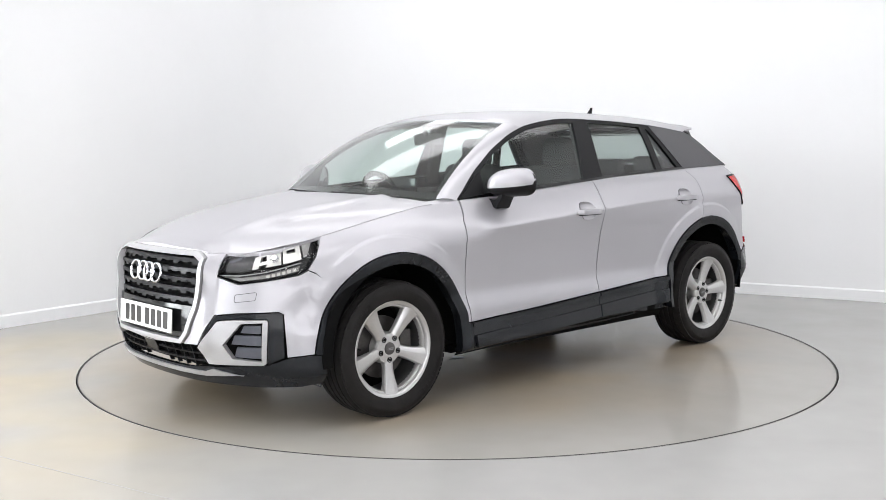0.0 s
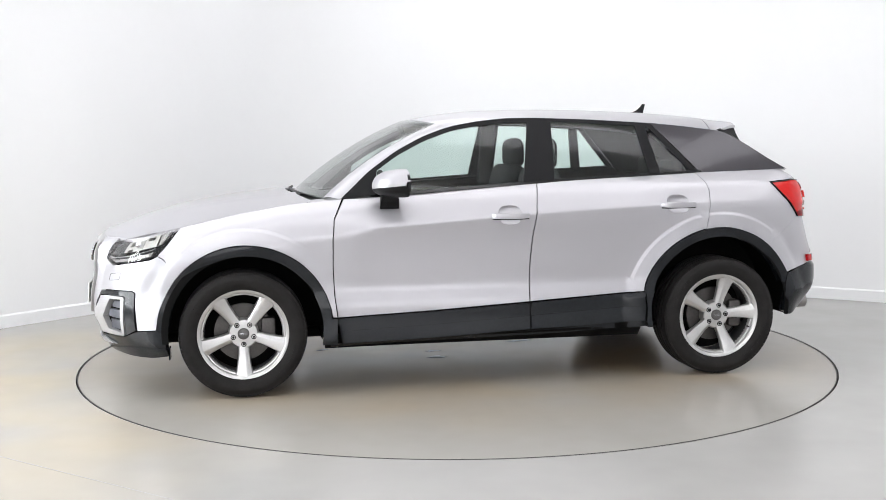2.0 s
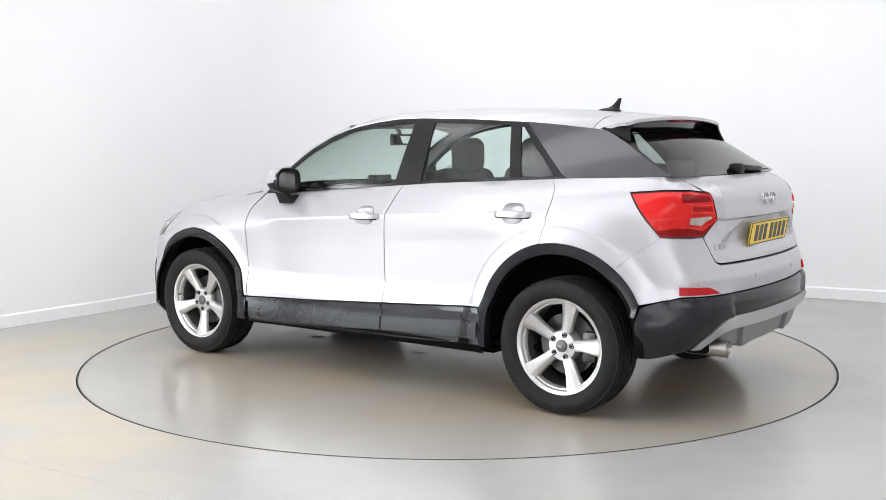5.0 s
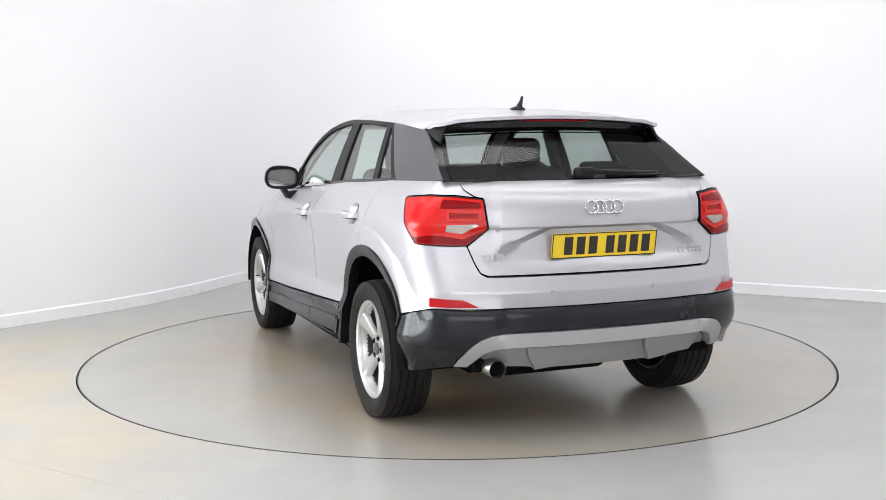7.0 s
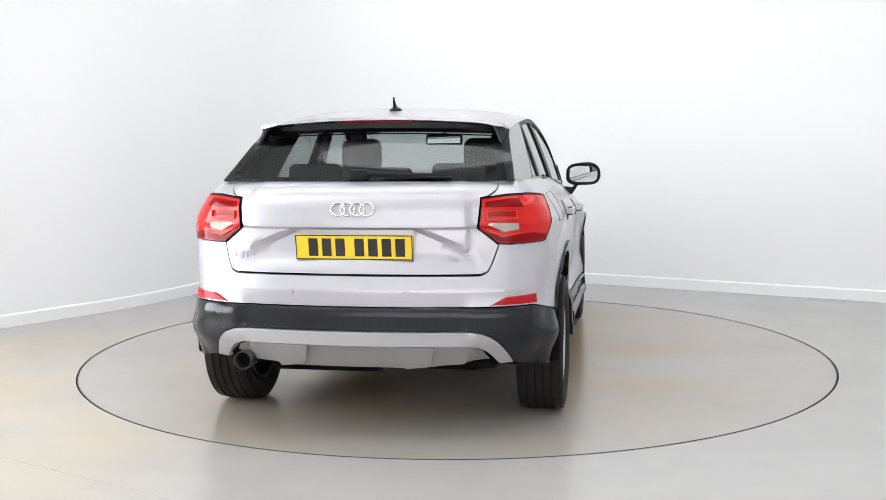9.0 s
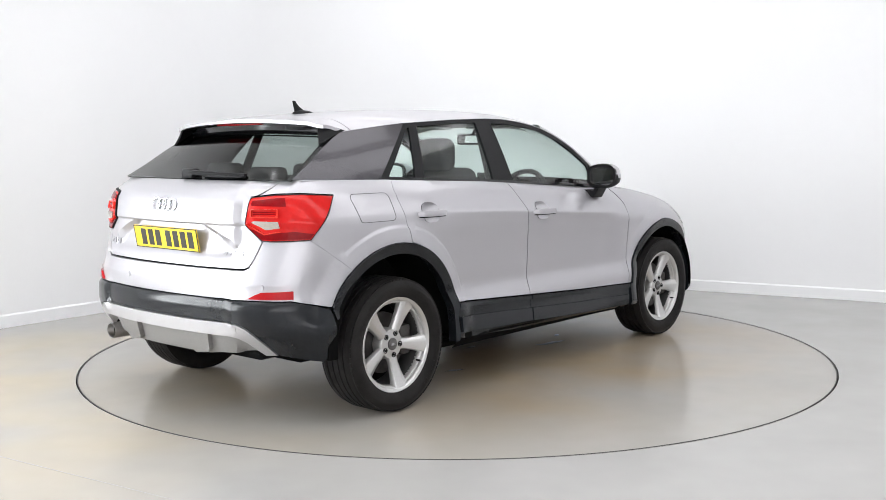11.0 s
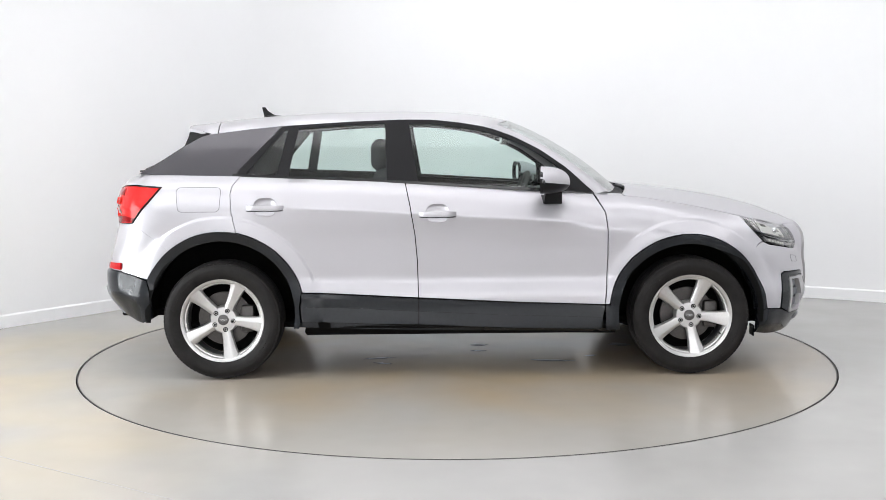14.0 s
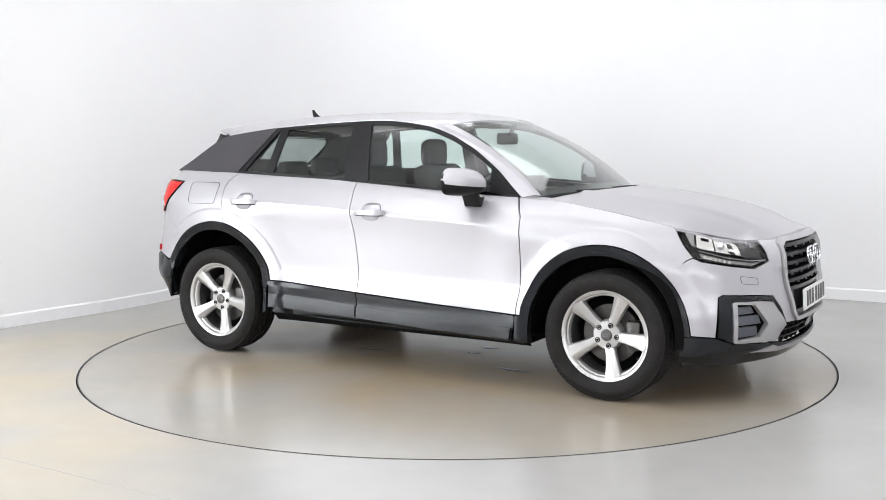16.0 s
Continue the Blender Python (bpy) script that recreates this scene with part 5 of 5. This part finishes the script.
def make_trim():
    x, _, z = band(0, 0.495, 0.004)
    plate("front_plate", WHITEPL, 0.52, 0.111, pose(x + 0.003, 0, 0.493, 0, -3, 0), "white front number plate with dark bars")
    x, _, _ = band(LEN, 0.850, 0.018)
    plate("rear_plate", YELLOWPL, 0.52, 0.111, pose(x - 0.002, 0.002, 0.853, 0, 9, 180), "yellow rear number plate with dark bars", True)
    rings(4, car, pose(band(0, 0.70, 0.010)[0], 0, 0.705, 0, -10, 0), 0.047, 0.066, 0.0065)
    rings(4, car, pose(band(LEN, 1.015, 0.004)[0], 0.006, 1.016, 0, 12, 0), 0.031, 0.0425, 0.0042)
    for y0, y1 in ((0.577, 0.532), (0.522, 0.483)):
        s = sr((y0 + y1) / 2)
        part("badge_bar", panel([(sr(y0), 0.826), (sr(y1), 0.826), (sr(y1), 0.797), (sr(y0), 0.797)], band, holes=[[(sr(y0 - 0.007), 0.820), (sr(y1 + 0.007), 0.820), (sr(y1 + 0.007), 0.803), (sr(y0 - 0.007), 0.803)]], off=0.004, rim=0.004, gap=0, grid=0.2), BADGE, car)
    for y0, y1 in ((-0.415, -0.436), (-0.440, -0.461), (-0.474, -0.492), (-0.496, -0.512), (-0.516, -0.536), (-0.540, -0.545)):
        part("badge_bar", panel([(sr(y0), 0.818), (sr(y1), 0.818), (sr(y1), 0.812), (sr(y0), 0.812)], band, off=0.004, rim=0.004, gap=0, grid=0.2), BADGE, car)
        part("badge_bar", panel([(sr(y0), 0.806), (sr(y1), 0.806), (sr(y1), 0.795), (sr(y0), 0.795)], band, off=0.004, rim=0.004, gap=0, grid=0.2), BADGE, car)
    # door handles
    for hx, hz in ((-0.103, 0.912), (-1.048, 0.953)):
        s = sx(hx)
        bx, by, bz = band(s, hz)
        rows = [[band(a, b, -0.024 * (1 - k ** 3)) for a, b in cup_line(hx, hz, max(k, 0.02))] for k in (1.06, 0.97, 0.85, 0.65, 0.4, 0.02)]
        pair("handle_cup", loft(rows, closed=True), PAINT, car)
        rows = []
        for u in np.linspace(-0.103, 0.103, 15):
            e = max(0.0, 1 - (abs(u) / 0.103) ** 4)
            hh, out = 0.012 + 0.004 * e, 0.004 + 0.038 * e ** 0.6
            rows.append([(hx + u, by + out - 0.012, bz - hh), (hx + u, by + out - 0.002, bz - hh * 0.9), (hx + u, by + out, bz), (hx + u, by + out - 0.002, bz + hh * 0.9), (hx + u, by + out - 0.014, bz + hh)])
        pair("door_handle", loft(rows), PAINT, car, "silver door handle")
        # thin black line in place of the shade under the handle
        pair("handle_shade_line", tube([(hx + u, by + 0.002 + 0.030 * max(0.0, 1 - (abs(u) / 0.10) ** 4) ** 0.6, bz - 0.0165) for u in np.linspace(-0.098, 0.098, 13)], 0.0028, 6), TRIM, car)
    # door mirrors
    for sgn in (1, -1):
        my = 0.860 if sgn > 0 else 0.888

        def shell(a0, a1, up):
            rows = []
            for v in np.linspace(-1, 1, 21):
                k = max(0.03, 1 - abs(v) ** 2.8) ** 0.45
                y = my + 0.112 * v
                back = 0.462 - 0.016 * v
                rows.append([(back + (0.150 - 0.030 * v) * k * max(0.0, math.cos(radians(a))) ** 0.75, sgn * y, 1.078 + 0.008 * v + (0.088 if up else 0.060) * k * math.copysign(abs(math.sin(radians(a))) ** 0.85, a)) for a in np.linspace(a0, a1, 12)])
            return loft(rows)
        m = part("door_mirror", shell(90, 5, True), PAINT, car, "silver door mirror with black lower half")
        part("mirror_base", shell(-5, -90, False), TRIM, m)
        part("indicator", shell(5, -5, True), SATIN, m)
        ring_out = [(my + 0.110 * math.copysign(abs(math.cos(a)) ** 0.6, math.cos(a)), 1.090 + 0.070 * math.copysign(abs(math.sin(a)) ** 0.7, math.sin(a))) for a in np.linspace(0, 2 * math.pi, 32, endpoint=False)]
        part("mirror_surround", panel(ring_out, lambda y, z, off: (0.464 - 0.016 * (y - my) / 0.112 - off, sgn * y, z), holes=[inset(ring_out, 0.018)], off=0.004, rim=0.015, gap=0, grid=0.1), TRIM, m)
        part("mirror_glass", panel(inset(ring_out, 0.017), lambda y, z, off: (0.472 - 0.016 * (y - my) / 0.112 - off, sgn * y, z), rim=0.004, gap=0, grid=0.05), MIRROR, m)
        foot = loft([[(0.52 + a * 0.05, sgn * 0.745, 0.995 + b * 0.014) for a, b in ((-1, -1), (1, -1), (1, 1), (-1, 1))], [(0.535 + a * 0.05, sgn * 0.815, 0.980 + b * 0.022) for a, b in ((-1, -1), (1, -1), (1, 1), (-1, 1))], [(0.535 + a * 0.045, sgn * 0.855, 1.04 + b * 0.02) for a, b in ((-1, -1), (1, -1), (1, 1), (-1, 1))]], closed=True)
        bmesh.ops.holes_fill(foot, edges=[e for e in foot.edges if len(e.link_faces) == 1], sides=0)
        part("mirror_foot", foot, TRIM, m)
        part("corner_triangle", solid(loft([[(0.76, sgn * (glass_y(0.76, 1.012) + 0.006), 1.014), (0.60, sgn * (glass_y(0.6, 1.02) + 0.006), 1.03)], [(0.62, sgn * (glass_y(0.62, 1.14) + 0.006), 1.135), (0.595, sgn * (glass_y(0.6, 1.14) + 0.006), 1.15)]]), 0.006), TRIM, car)


def headrest(x, y, z, w, mat=None):
    part("headrest", boxed(x - 0.055, x + 0.055, y - w, y + w, z - 0.09, z + 0.10, 0.0545, 7), FABRIC, car)
    for d in (-0.06, 0.06):
        part("headrest_post", tube([(x, y + d, z - 0.16), (x, y + d, z - 0.06)], 0.006, 8), STEEL, car)


def make_cabin():
    for y in (0.36, -0.36):
        part("seat_cushion", boxed(-0.25, 0.32, y - 0.25, y + 0.25, 0.42, 0.60, 0.06, 3), FABRIC, car)
        part("seat_back", boxed(-0.07, 0.07, -0.24, 0.24, 0.0, 0.66, 0.06, 4, m=pose(-0.24, y, 0.52, 0, -16, 0)), FABRIC, car, "dark fabric front seat back")
        headrest(-0.435, y, 1.225, 0.118)
    part("rear_bench", boxed(-1.25, -0.72, -0.46, 0.46, 0.42, 0.62, 0.06, 3), FABRIC, car)
    part("rear_backrest", boxed(-0.07, 0.07, -0.63, 0.63, 0.34, 0.56, 0.05, 3, m=pose(-1.17, 0, 0.54, 0, -20, 0)), FABRIC, car, "dark fabric rear backrest")
    for y, z in ((0.36, 1.135), (-0.36, 1.135), (0.0, 1.115)):
        part("headrest", boxed(-1.41, -1.33, y - 0.13, y + 0.13, z - 0.055, z + 0.065, 0.03, 3), FABRIC, car)
    part("dashboard", boxed(0.45, 0.93, -0.67, 0.67, 0.70, 1.0, 0.07, 4), SOFT, car, "dark dashboard")
    part("instrument_hood", boxed(0.42, 0.65, -0.53, -0.19, 0.96, 1.035, 0.03, 3), SOFT, car)
    part("centre_screen", boxed(0.50, 0.52, -0.11, 0.11, 1.0, 1.10, 0.006, 2), GLOSS, car)
    tilt = pose(0.36, -0.36, 0.955, 0, 25, 0)
    part("steering_wheel", tube([(0, 0.178 * math.cos(a), 0.178 * math.sin(a)) for a in np.linspace(0, 2 * math.pi, 40, endpoint=False)], 0.016, 10, True), SOFT, car, "dark steering wheel", at=tilt)
    part("steering_boss", boxed(-0.01, 0.04, -0.075, 0.075, -0.07, 0.06, 0.025, 3), SOFT, car, at=tilt)
    for a, b in (((0, -0.17, 0), (0.01, -0.06, 0)), ((0, 0.17, 0), (0.01, 0.06, 0)), ((0, 0, -0.17), (0.01, 0, -0.06))):
        part("steering_spoke", tube([a, b], 0.014, 8), SOFT, car, at=tilt)
    part("cabin_mirror", boxed(0.30, 0.33, -0.12, 0.12, 1.285, 1.355, 0.014, 3, m=pose(0, 0, 0)), SOFT, car, "interior rear-view mirror")
    part("cabin_mirror_glass", boxed(0.2985, 0.301, -0.108, 0.108, 1.296, 1.344, 0.001, 1), MIRROR, car)
    part("mirror_stem", tube([(0.33, 0, 1.34), (0.37, 0, 1.41)], 0.014, 8), SOFT, car)
    part("cabin_floor", boxed(-1.6, 0.9, -0.75, 0.75, 0.27, 0.30, 0.01, 1), DARK, car)
    part("parcel_shelf", boxed(-1.78, -1.38, -0.60, 0.60, 1.03, 1.05, 0.008, 1), SOFT, car)
    for sgn in (1, -1):
        a, b = 0.66 * sgn, 0.755 * sgn
        part("door_card", boxed(-0.82, 0.75, min(a, b), max(a, b), 0.45, 1.0, 0.03, 2), SOFT, car)
        part("inner_pillar", boxed(-0.36, -0.27, -0.02, 0.02, 0.0, 0.42, 0.012, 2, m=Matrix.Translation((0, sgn * 0.69, 1.03)) @ pose(0, 0, 0, sgn * 16, 0, 0)), SOFT, car)
    part("sun_visor", boxed(0.10, 0.27, 0.12, 0.46, 1.385, 1.40, 0.006, 1, m=pose(0, 0, 0)), LINER, car)
    part("sun_visor", boxed(0.10, 0.27, -0.46, -0.12, 1.385, 1.40, 0.006, 1, m=pose(0, 0, 0)), LINER, car)


make_panels()
make_upper()
make_wheels()
make_trim()
make_cabin()


def motions():
    rows = [(t, pose(0, 0, 0, 0, 0, a)) for t, a in HEADING]
    walk(turntable, rows)
    walk(car, [(t, m @ Matrix.Translation((-CAR_OFF[0], -CAR_OFF[1], 0.0005))) for t, m in rows])


motions()
